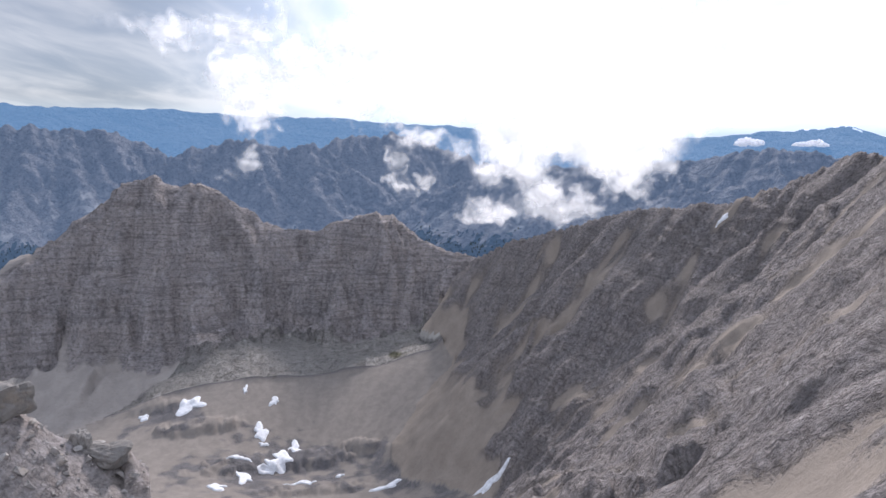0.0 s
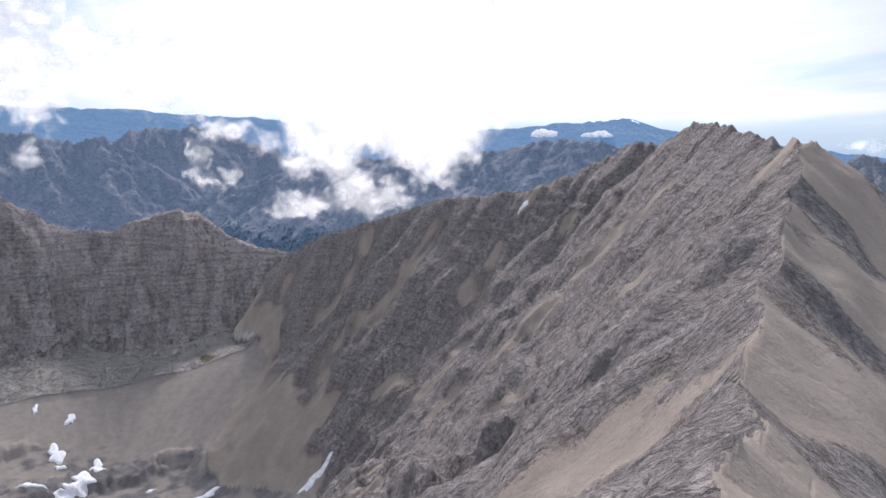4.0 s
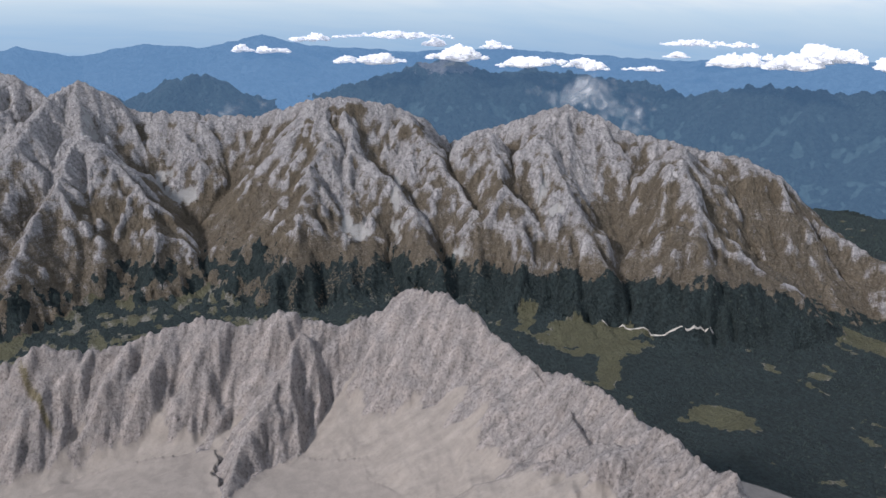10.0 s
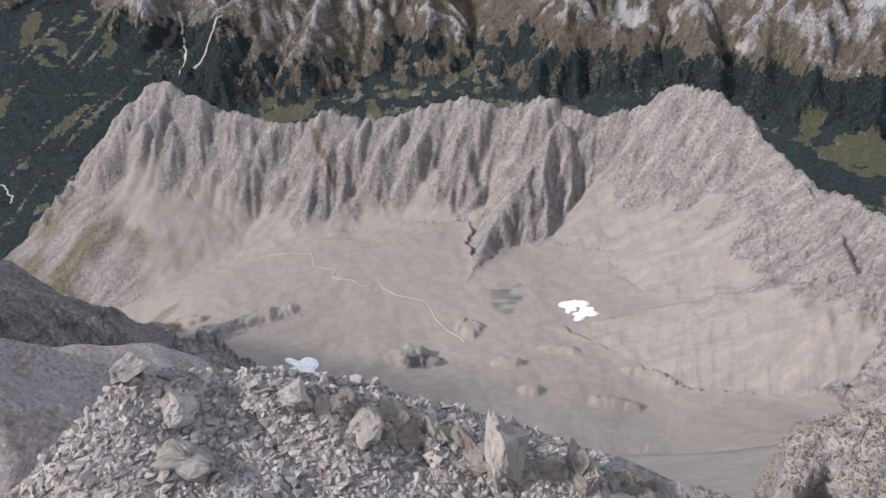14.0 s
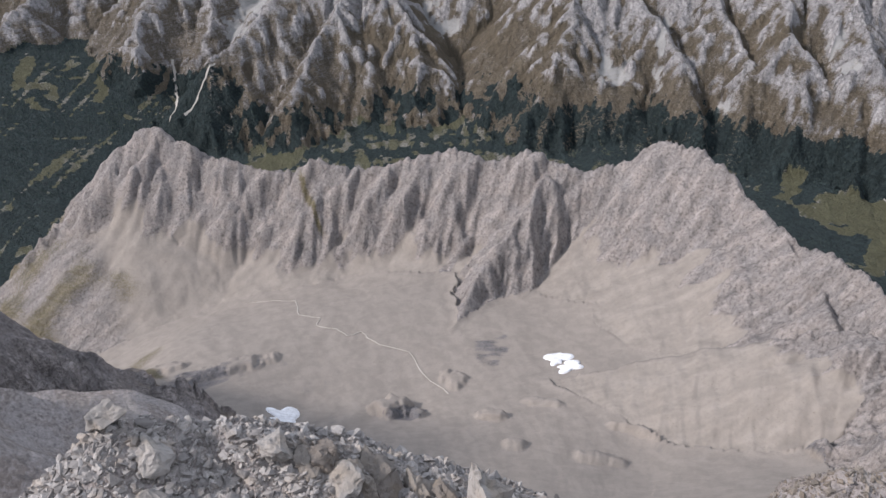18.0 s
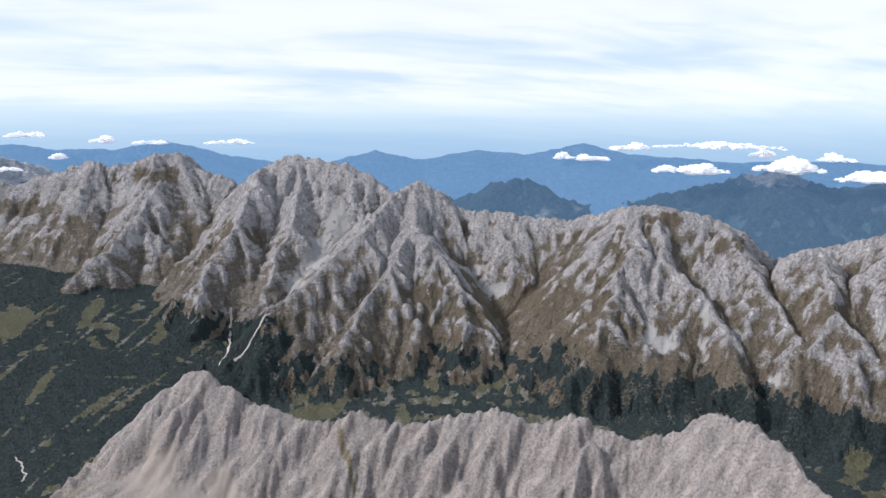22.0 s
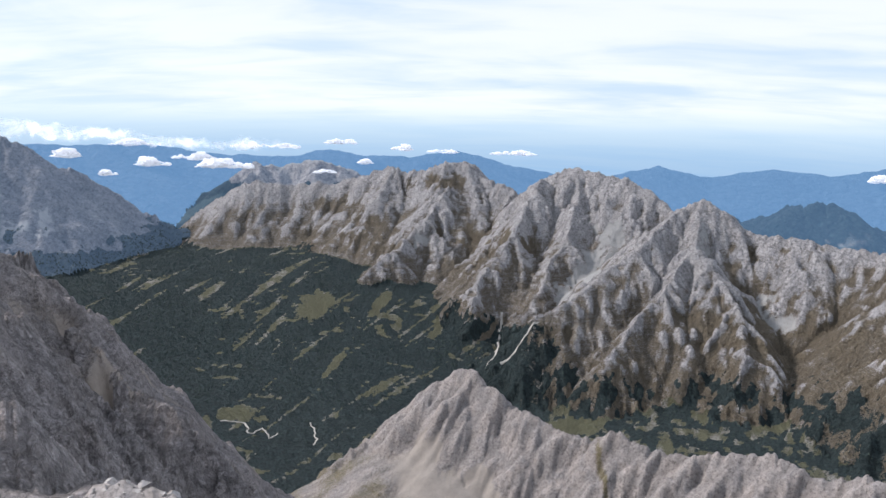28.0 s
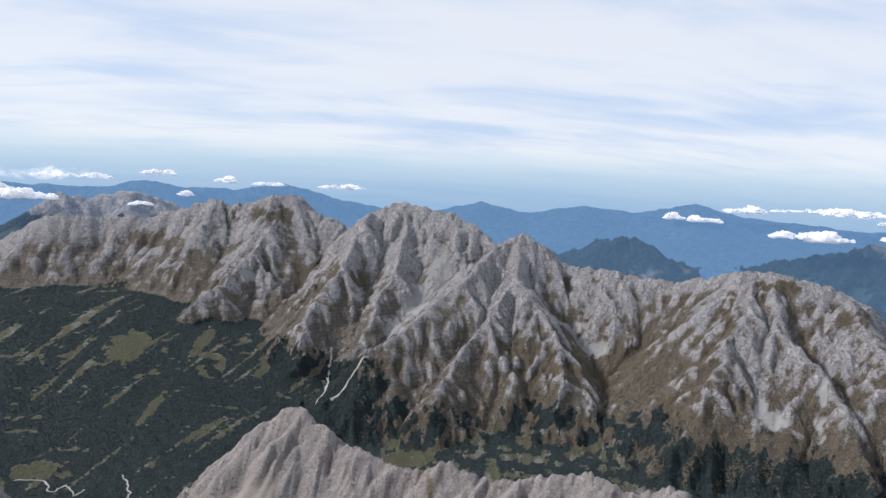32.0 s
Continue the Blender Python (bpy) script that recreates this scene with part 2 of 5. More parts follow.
MAT = {
    "summit": terrain_material("summit_rock", (0.30, 0.28, 0.265), (0.25, 0.22, 0.195), (0.32, 0.295, 0.275), TURF, WOOD, 0.06, cracks=0.0, relief=0.8),
    "near": terrain_material("limestone_near", (0.31, 0.288, 0.276), (0.37, 0.335, 0.308), (0.305, 0.26, 0.222), TURF, WOOD, 1.8, strata=0.25, ledges=0.15, relief=2.0),
    "layered": terrain_material("limestone_layered", (0.33, 0.31, 0.30), (0.38, 0.345, 0.32), (0.36, 0.325, 0.30), TURF, WOOD, 3.0, strata=0.4, ledges=0.25, cracks=0.25, relief=1.8),
    "front": terrain_material("limestone_front", (0.225, 0.212, 0.20), (0.285, 0.258, 0.234), (0.272, 0.243, 0.219), (0.14, 0.118, 0.062), WOOD, 1.7, ledges=0.1, cracks=0.3, relief=1.0, streak_shade=0.42),
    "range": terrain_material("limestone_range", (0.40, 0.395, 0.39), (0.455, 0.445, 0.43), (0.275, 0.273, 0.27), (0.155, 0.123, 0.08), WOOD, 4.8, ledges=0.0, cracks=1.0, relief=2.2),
    # haze of the farther ranges: faint blue emission, bluish rock on the hazy ones
    "pale": terrain_material("limestone_pale_hazy", (0.38, 0.36, 0.34), (0.46, 0.43, 0.39), (0.44, 0.43, 0.42), (0.19, 0.165, 0.12), (0.03, 0.05, 0.05), 9.0, air=(0.17, 0.34, 0.62, 0.17), relief=2.4),
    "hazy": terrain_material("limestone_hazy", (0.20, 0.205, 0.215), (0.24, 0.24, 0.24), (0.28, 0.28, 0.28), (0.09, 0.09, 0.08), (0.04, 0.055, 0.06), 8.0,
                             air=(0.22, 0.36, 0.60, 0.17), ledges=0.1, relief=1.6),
    "hazy_west": terrain_material("limestone_hazy_west", (0.15, 0.155, 0.165), (0.19, 0.19, 0.195), (0.23, 0.23, 0.235), (0.09, 0.09, 0.08), (0.03, 0.045, 0.055), 8.0,
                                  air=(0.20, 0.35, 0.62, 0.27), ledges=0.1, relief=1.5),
    "valley": terrain_material("valley_ground", (0.34, 0.325, 0.305), (0.38, 0.36, 0.33), (0.40, 0.38, 0.35), (0.105, 0.105, 0.054), WOOD, 5.0, relief=2.0),
    "basin": terrain_material("cirque_scree", (0.135, 0.133, 0.135), (0.165, 0.158, 0.154), (0.268, 0.239, 0.216), (0.125, 0.108, 0.06), WOOD, 0.9, ledges=0.1, cracks=0.0, relief=0.8, streak_shade=0.3),
    # hills and horizon ranges: blue haze put in as glowing colour
    "blue1": terrain_material("hazed_blue_near", (0.16, 0.16, 0.16), (0.20, 0.19, 0.18), (0.30, 0.29, 0.28), (0.20, 0.18, 0.12), (0.03, 0.05, 0.05), 12.0,
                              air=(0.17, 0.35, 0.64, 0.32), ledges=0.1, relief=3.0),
    "blue2": terrain_material("hazed_blue_far", (0.05, 0.07, 0.09), (0.06, 0.08, 0.09), (0.85, 0.87, 0.9), (0.04, 0.06, 0.07), (0.03, 0.045, 0.06), 20.0,
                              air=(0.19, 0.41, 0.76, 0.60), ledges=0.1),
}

# ---------------------------------------------------------------- terrain
PERM = np.random.RandomState(7).permutation(4096).astype(np.int32)
GRAD = np.stack([np.cos(np.arange(4096) * 2.399963), np.sin(np.arange(4096) * 2.399963)], 1).astype(np.float32)


def perlin(x, y, seed=0):
    xi, yi = np.floor(x), np.floor(y)
    fx, fy = (x - xi).astype(np.float32), (y - yi).astype(np.float32)
    xi, yi = xi.astype(np.int64), yi.astype(np.int64)
    u, v = fx * fx * fx * (fx * (fx * 6 - 15) + 10), fy * fy * fy * (fy * (fy * 6 - 15) + 10)

    def corner(ox, oy):
        g = GRAD[PERM[(PERM[(xi + ox + seed * 131) & 4095] + yi + oy) & 4095]]
        return g[:, 0] * (fx - ox) + g[:, 1] * (fy - oy)
    a, b, c, d = corner(0, 0), corner(1, 0), corner(0, 1), corner(1, 1)
    return (a + u * (b - a) + v * ((c + u * (d - c)) - (a + u * (b - a)))) * 1.5


def smooth(x, lo, hi):
    k = np.clip((x - lo) / (hi - lo), 0, 1)
    return k * k * (3 - 2 * k)


def gullies(x, y, dx, dy, wave, seed):
    """Ribs (+1) and gullies (-1) that run down the slope; dx, dy: the unit way across the slope. Also the slope of it across."""
    u, v = x / wave, y / wave
    iu, iv = np.floor(u), np.floor(v)
    fu, fv = (u - iu).astype(np.float32), (v - iv).astype(np.float32)
    iu, iv = iu.astype(np.int32), iv.astype(np.int32)
    num, den, tip = (np.zeros(x.shape, np.float32) for _ in range(3))
    for ox in (-1, 0, 1):
        row = PERM[(iu + ox + seed * 131) & 4095]
        for oy in (-1, 0, 1):
            h = PERM[(row + iv + oy) & 4095]
            px, py = fu - ox - (h & 63) / np.float32(64), fv - oy - (h >> 6) / np.float32(64)
            w = np.exp(-2.3 * (px * px + py * py))
            ph = 6.2832 * (px * dx + py * dy)
            num += w * np.cos(ph)
            tip += w * np.sin(ph)
            den += w
    return num / den, -tip / den * (6.2832 / wave)


def polar(az, el, r):
    a = math.radians(az)
    return (r * math.sin(a), r * math.cos(a), EYE + r * math.tan(math.radians(el)))


class Ridge:
    """A crest line with its two flanks. crest: (azimuth, elevation seen from the summit, distance). front / back: (slope of the wall, its width, slope of the scree below)."""

    def __init__(self, owner, crest, front, back, flute=30.0, amp=0.3, reach=1e9, rough=1.0, by_side=False, sandy=0, until=400.0, since=-400.0, split=False):
        self.split = split
        self.sandy, self.until, self.since = sandy, until, since
        self.by_side, self.bent = by_side, isinstance(crest, list)
        self.owner, self.front, self.back, self.flute, self.amp, self.reach, self.rough = owner, front, back, flute, amp, reach, rough
        self.p = np.array([polar(*c) for c in crest])

    def height(self, x, y):
        p = self.p
        best = np.full(x.shape, -1e9)
        s_best, d_best, scree, far_side = np.zeros(x.shape), np.full(x.shape, 1e9), np.zeros(x.shape), np.zeros(x.shape, dtype=bool)
        s0 = 0.0
        for a, b in zip(p[:-1], p[1:]):
            dx, dy = b[0] - a[0], b[1] - a[1]
            n2 = dx * dx + dy * dy
            k = np.clip(((x - a[0]) * dx + (y - a[1]) * dy) / n2, 0, 1)
            qx, qy = a[0] + k * dx, a[1] + k * dy
            d = np.hypot(x - qx, y - qy)
            inner = (x * x + y * y) < (qx * qx + qy * qy)
            if self.by_side:
                inner = (x - qx) * dy - (y - qy) * dx < 0
            if self.split:
                inner = np.degrees(np.arctan2(x, y)) < np.interp(np.hypot(x, y), np.hypot(p[:, 0], p[:, 1]), np.degrees(np.arctan2(p[:, 0], p[:, 1])))
            k1, w, k2 = (np.where(inner, f, g) for f, g in zip(self.front, self.back))
            h = a[2] + k * (b[2] - a[2]) - np.where(d < w, k1 * d, k1 * w + k2 * (d - w))
            up = h > best
            best = np.where(up, h, best)
            s_best = np.where(up, s0 + k * math.sqrt(n2), s_best)
            d_best = np.where(up, d, d_best)
            scree = np.where(up, (d - w) / w, scree)
            far_side = np.where(up, ~inner, far_side)
            s0 += math.sqrt(n2)
        return best, s_best, d_best, scree, far_side


RIDGES = []


def ridge(*args, **kw):
    RIDGES.append(Ridge(*args, **kw))


def spur(r0, el0, places):
    """A rib that falls gently from a summit at that distance and elevation: the distances follow from its directions."""
    z0, k = math.tan(math.radians(el0)) * r0, 0.64
    return [(az, el, (k * r0 - z0) / (k - math.tan(math.radians(el)))) for az, el, _ in places]


def build_ridges():
    # summit rocks round the viewer
    ridge("summit", ((68, -43.2, 6.3), (72, -41.9, 6.2), (76.5, -41.6, 6.0), (80.2, -38.5, 6.0), (82.6, -38.9, 6.0), (88.8, -41.3, 5.8), (94.5, -42.5, 5.6),
                     (95.9, -44.8, 5.5), (99, -46.8, 5.3), (102, -48.2, 5.2), (108, -48.5, 5.0), (112.6, -50.7, 4.8), (119, -50.7, 4.8), (124.4, -49.8, 5.0),
                     (132, -50.0, 5.3), (140, -49.7, 5.5), (145.5, -50.0, 5.5)), (0.42, 9, 0.4), (1.9, 14, 1.3), 0.5, 0.2, 60, 0.5)
    ridge("summit", ((143.3, -47.4, 6.4), (146.3, -43.6, 6.6), (150.9, -40.9, 7.0), (157.4, -38.8, 7.5), (162.5, -38.2, 8.0), (165.3, -33.7, 9.0),
                     (167.7, -32.8, 9.5), (178, -40, 10), (195, -44, 9)), (0.75, 3.5, 0.5), (1.6, 14, 1.2), 0.9, 0.25, 60, 0.9, since=145)
    ridge("summit", ((28, -34, 15), (30.5, -30.4, 16), (33.6, -27.4, 17), (37.4, -27.3, 18), (42, -27.2, 18), (44.5, -27.8, 18), (48.1, -26.8, 18), (51.8, -25.0, 18),
                     (53.4, -26.3, 18), (57.4, -26.8, 18), (61.4, -25.8, 17), (66, -27.2, 16), (67.4, -29.4, 15), (70, -36, 10)),
          (0.8, 12, 1.0), (1.3, 18, 1.4), 1.2, 0.3, 90, 0.9)
    ridge("summit", ((-60, -12, 10), (-40, -16, 9.5), (-32, -18.6, 9), (-30.8, -19.4, 9), (-29, -21.3, 9), (-26.4, -22.6, 9), (-24.3, -23.3, 9),
                     (-23.5, -25, 8.6)), (0.9, 8, 0.9), (1.9, 14, 1.4), 0.9, 0.2, 60, 0.8, until=-22.6)
    # the crest that leads from the summit over the saddle to the next peak, and on
    ridge("peak", ((40, -26.8, 45), (39.7, -23, 70), (38.8, -18.8, 110), (39.2, -14.4, 150), (39.4, -10, 205), (40.2, -5, 270), (41.1, -0.85, 330)),
          (0.95, 60, 0.92), (0.74, 50, 1.25), 14, 0.26, split=True, sandy=1)
    ridge("peak", ((41.1, -0.85, 330), (39.1, -1.8, 420), (37.6, -0.5, 520), (36.5, -0.46, 545), (34.4, 0.11, 620), (30.9, -1.47, 720), (29.7, -1.33, 740), (28.3, -2.07, 770),
                   (22.2, -5.0, 800), (14, -6.2, 900)), (1.08, 420, 0.9), (1.1, 90, 0.9), 26, 0.36, by_side=True, until=46)
    ridge("peak", ((14, -6.2, 900), (6.4, -8.6, 1020), (2.8, -10.3, 1080)), (1.5, 140, 0.9), (1.1, 90, 0.9), 26, 0.36, by_side=True)
    ridge("peak", ((41.1, -0.85, 330), (42.6, -2.2, 340), (45.6, -5.2, 365), (49, -6.8, 400), (52.4, -8.4, 430), (55.2, -8.9, 450), (56.6, -11.5, 440), (58.5, -14.2, 425),
                   (61.9, -16.3, 400), (63.9, -19.1, 380), (67.2, -21.1, 365), (70.3, -25, 345), (73.3, -28, 330), (76.9, -31.6, 330), (79.6, -35.4, 330), (81.2, -39.5, 325), (82, -43, 315)),
          (1.75, 160, 1.2), (0.9, 60, 1.35), 18, 0.42, by_side=True, sandy=1)
    # the wall across the western cirque
    ridge("wall", ((-48, -22, 1150), (-40, -16, 1200), (-31.4, -10.8, 1250), (-27.8, -8.5, 1280), (-24.1, -6.1, 1310), (-22.7, -4.3, 1320), (-21.4, -3.95, 1320), (-20.2, -4.8, 1310),
                   (-18.1, -4.5, 1300), (-16.9, -5.0, 1300), (-15.5, -6.3, 1290), (-14.1, -7.8, 1280), (-9.6, -8.1, 1270), (-7.9, -7.4, 1260), (-6.1, -6.8, 1250), (-5, -6.65, 1250),
                   (-3.9, -7.0, 1250), (-2.6, -7.9, 1240), (-0.4, -9.4, 1220), (3.7, -10.3, 1180), (7, -10.5, 1120)), (1.15, 215, 0.34), (0.8, 150, 0.6), 36, 0.3)
    ridge("wall", ((-18.1, -4.5, 1300), (-18.7, -6.6, 1272), (-20.4, -10.0, 1238), (-22.4, -13.5, 1205), (-24, -17.5, 1165)), (1.0, 260, 0.85), (1.0, 260, 0.85), 30, 0.3)
    ridge("wall", ((-21.4, -3.95, 1320), (-23.2, -8.0, 1282), (-26, -12.5, 1240), (-28.5, -17, 1195)), (1.0, 260, 0.85), (1.0, 260, 0.85), 30, 0.3)
    ridge("wall", ((-5, -6.65, 1250), (-4.6, -9.2, 1222), (-4.9, -12.4, 1192)), (1.15, 240, 0.9), (1.15, 240, 0.9), 26, 0.3)
    # the sharp ridge in front, round the eastern cirque
    ridge("front", ((73, -33, 840), (76, -29, 870), (79.2, -25.7, 900), (82.1, -24.2, 905), (84.9, -21.7, 910), (86.9, -20.1, 905), (89.2, -19.0, 900), (90.1, -18.9, 890), (91.3, -20.1, 870),
                    (92.4, -20.6, 855), (93, -21.7, 845), (95.4, -22.2, 820), (96.6, -22.9, 810), (100.1, -23.5, 785), (101.8, -22.7, 775), (103.7, -23.6, 765), (106.5, -23.8, 755),
                    (109.3, -23.2, 750), (113.6, -22.65, 740), (116.4, -23.5, 730), (119.9, -22.65, 720), (122, -23.6, 712), (124.4, -24, 708), (127.9, -23, 705), (130.4, -21.3, 700),
                    (133.3, -21.7, 680), (135.7, -23.3, 650), (138.3, -25.3, 620), (142, -27.5, 560), (144.2, -27.4, 535), (147.8, -29.0, 490), (150.8, -30.4, 450), (156.3, -32.6, 385),
                    (158.2, -32.8, 365), (160.4, -34.6, 330), (162.7, -35.2, 300), (169, -33, 210), (178, -26, 110), (190, -16, 40)), (1.15, 84, 0.5), (1.35, 260, 1.05), 16, 0.8)
    ridge("front", ((152, -32.0, 430), (150, -32.0, 435), (146, -32.4, 445), (143.7, -34.3, 445), (136.5, -37.8, 432), (129.7, -41.2, 410)), (0.6, 40, 0.5), (1.0, 40, 1.2), 10, 0.3)
    ridge("front", ((121, -24.6, 695), (118.4, -29, 640), (115.4, -32.2, 600), (112.8, -37.4, 524)), (0.9, 60, 0.6), (1.0, 60, 0.6), 12, 0.3)
    ridge("front", ((138.3, -25.3, 620), (143.9, -29.8, 515), (146, -32.4, 455)), (0.9, 60, 0.5), (1.1, 60, 1.1), 12, 0.35)
    # the range across the valley
    ridge("range_west", ((66, -10.5, 3750), (67.9, -8.6, 3700), (70, -6.0, 3600), (72.5, -4.66, 3500), (75.8, -4.86, 3450), (79.3, -4.6, 3400), (81.9, -3.9, 3330), (83.4, -3.38, 3300), (84.5, -3.9, 3290),
                    (87.6, -3.07, 3230), (89.1, -3.0, 3220), (90.7, -4.4, 3170), (92.4, -4.8, 3120), (93.3, -5.4, 3080)), (0.90, 240, 0.70), (0.9, 300, 0.6), 55, 0.5)
    ridge("range_west", spur(3250, -3.2, ((89.1, -3.0, 3220), (86.3, -7.1, 3020), (83.7, -9.8, 2900), (81.5, -11.6, 2820))), (0.86, 200, 0.74), (0.86, 200, 0.74), 50, 0.5)
    ridge("range_mid", ((93.3, -5.4, 3080), (95, -4.05, 3030), (97.2, -3.2, 3000), (99.3, -3.6, 2950), (101.4, -3.94, 2900), (103.1, -4.7, 2850), (104.8, -6.19, 2780)),
          (0.90, 240, 0.70), (0.9, 300, 0.6), 50, 0.5)
    ridge("range_mid", spur(3000, -3.2, ((97.2, -3.2, 3000), (97.9, -5.0, 2930), (97, -8.5, 2780), (96.4, -9.9, 2720), (94.6, -13.9, 2560))), (0.86, 200, 0.74), (0.86, 200, 0.74), 45, 0.45)
    ridge("range_mid", spur(3000, -3.2, ((95, -4.05, 3030), (92.8, -8.2, 2900), (90.2, -12.4, 2720))), (0.86, 200, 0.74), (0.86, 200, 0.74), 45, 0.45)
    ridge("pyramid", ((104.8, -6.19, 2780), (105.8, -5.7, 2660), (107, -5.1, 2580), (108.3, -5.8, 2560), (109.2, -7.14, 2540), (110.8, -7.4, 2520), (113, -7.45, 2500), (115.5, -7.75, 2480), (118.9, -8, 2450)),
          (0.90, 240, 0.70), (0.9, 260, 0.6), 45, 0.42)
    ridge("pyramid", spur(2580, -5.1, ((107, -5.1, 2580), (104.8, -6.4, 2560), (102.5, -9.1, 2520), (99.7, -11.8, 2480), (95.1, -14.7, 2440))), (0.90, 240, 0.70), (0.9, 240, 0.6), 45, 0.4)
    ridge("pyramid", spur(2580, -5.1, ((107, -5.1, 2580), (106.5, -8.6, 2420), (104.4, -12.2, 2290), (102.2, -15.2, 2180), (100.7, -18.1, 2090))), (0.9, 260, 0.76), (0.9, 260, 0.76), 45, 0.4)
    ridge("pyramid", spur(2580, -5.1, ((106.5, -8.6, 2420), (108.6, -10.6, 2320), (110.2, -13.1, 2230), (111, -16, 2120))), (0.86, 200, 0.74), (0.86, 200, 0.74), 40, 0.4)
    ridge("dome", ((118.9, -8, 2450), (121, -7.4, 2400), (123, -6.7, 2360), (125.4, -6.6, 2340), (128.1, -7.1, 2340), (130.3, -7.9, 2350), (132.2, -9.3, 2360), (133.6, -10.1, 2360)),
          (0.90, 240, 0.70), (0.9, 240, 0.6), 40, 0.42)
    ridge("dome", spur(2350, -6.6, ((123.8, -6.7, 2350), (123.9, -9.1, 2260), (122.5, -12.2, 2150), (121.7, -14.8, 2060), (121.2, -17.8, 1980))), (0.86, 200, 0.74), (0.86, 200, 0.74), 36, 0.4)
    ridge("dome", spur(2350, -6.6, ((125.4, -6.6, 2340), (125.6, -10.3, 2200), (128.8, -12.8, 2110), (130.8, -15.7, 2020), (132.4, -19.1, 1930))), (1.0, 160, 0.6), (1.0, 160, 0.6), 36, 0.42)
    ridge("dome", spur(2350, -6.6, ((130.3, -7.9, 2350), (132.8, -11.7, 2200), (135.3, -15, 2090), (140.1, -18.4, 1990))), (0.86, 200, 0.74), (0.86, 200, 0.74), 36, 0.4)
    ridge("shoulder", ((133.6, -10.1, 2360), (136.2, -9, 2340), (139.2, -8.1, 2300), (142.3, -7.0, 2270), (144.7, -7.8, 2260), (146.9, -8.9, 2260), (151, -9.5, 2260), (153, -10, 2260), (155.6, -10.3, 2260),
                       (157.9, -11.3, 2250), (159.2, -13.2, 2230), (162.1, -14.7, 2200), (168, -17.5, 2150), (176, -20, 2100)), (0.90, 240, 0.70), (0.9, 240, 0.6), 40, 0.35)
    ridge("shoulder", spur(2270, -7.2, ((142.3, -7, 2270), (140.6, -9.3, 2200), (142.2, -12.2, 2110), (144.2, -15.8, 2010), (146.3, -19.3, 1920))), (0.86, 200, 0.74), (0.86, 200, 0.74), 36, 0.4)
    ridge("shoulder", spur(2270, -7.2, ((136.2, -9, 2340), (137.8, -13, 2160), (139.3, -14.6, 2100))), (0.86, 200, 0.74), (0.86, 200, 0.74), 36, 0.4)
    ridge("shoulder", spur(2270, -7.2, ((151, -9.5, 2260), (152.5, -14, 2090), (154, -19, 1950))), (0.8, 160, 0.6), (0.8, 160, 0.6), 36, 0.3)
    # grey ranges beyond the head of the valley and behind the western wall
    ridge("head_range", ((42, -3.2, 3500), (43.2, -2.4, 3550), (44.7, -1.67, 3600), (46, -2.4, 3600), (47.2, -2.85, 3600), (48.9, -3.3, 3600), (50.5, -2.85, 3600), (52.8, -1.85, 3600), (54.4, -1.9, 3600),
                         (56.2, -1.6, 3600), (57.6, -2.0, 3600), (59.1, -3.1, 3600), (60.5, -3.7, 3580), (62.4, -5.2, 3550), (64.9, -6.7, 3520), (68, -8.3, 3480)), (0.75, 300, 0.7), (0.9, 300, 0.6), 80, 0.5)
    ridge("head_range", ((56.2, -1.6, 3600), (57.5, -6, 3350), (59.5, -9.5, 3150)), (0.9, 200, 0.8), (0.9, 200, 0.8), 70, 0.45)
    ridge("head_range", ((60.5, -3.7, 3580), (63, -8, 3300), (64.5, -10.5, 3150)), (0.9, 200, 0.8), (0.9, 200, 0.8), 70, 0.45)
    ridge("back_range", ((-55, -1, 3300), (-45, -1.5, 3300), (-36, -0.6, 3300), (-30.6, -0.65, 3300), (-26.3, -0.6, 3300), (-23.8, -0.9, 3300), (-21.6, -1.7, 3280), (-20.1, -2.6, 3250)), (0.75, 300, 0.6), (0.9, 300, 0.6), 80, 0.5)
    ridge("back_range", ((-21.5, -3.4, 3050), (-18.6, -2.0, 3100), (-15.3, -1.3, 3100), (-12.5, -1.8, 3100), (-9.5, -1.7, 3100), (-7.6, -2.9, 3050), (-6.1, -4.0, 3000), (-3.5, -6.1, 2950)), (0.75, 300, 0.6), (0.9, 300, 0.6), 80, 0.5)
    ridge("back_range", ((-9.5, -2.2, 3600), (-7.8, -1.0, 3600), (-5.5, -0.8, 3600), (-3.5, -0.7, 3600), (0.8, -1.9, 3600), (2.6, -2.7, 3600), (6, -3.1, 3600)), (0.75, 300, 0.6), (0.9, 300, 0.6), 80, 0.5)
    ridge("back_range", ((-30.6, -0.65, 3300), (-28, -5, 3050), (-26.5, -8, 2900)), (0.8, 200, 0.7), (0.8, 200, 0.7), 70, 0.45)
    ridge("back_range", ((-15.3, -1.3, 3100), (-13.5, -4.2, 2900), (-12, -7, 2750)), (0.8, 200, 0.7), (0.8, 200, 0.7), 70, 0.45)
    ridge("back_range", ((-3.9, -6.1, 2800), (0, -4.8, 2700), (5.3, -3.4, 2600), (10, -3.0, 2500), (15.8, -2.6, 2400), (19.8, -2.1, 2300), (21.6, -1.65, 2250), (24.2, -1.25, 2200), (25.3, -1.46, 2200),
                         (26.9, -1.4, 2200), (28.2, -1.8, 2200), (32, -2.5, 2200)), (0.6, 200, 0.6), (0.8, 200, 0.8), 50, 0.4)
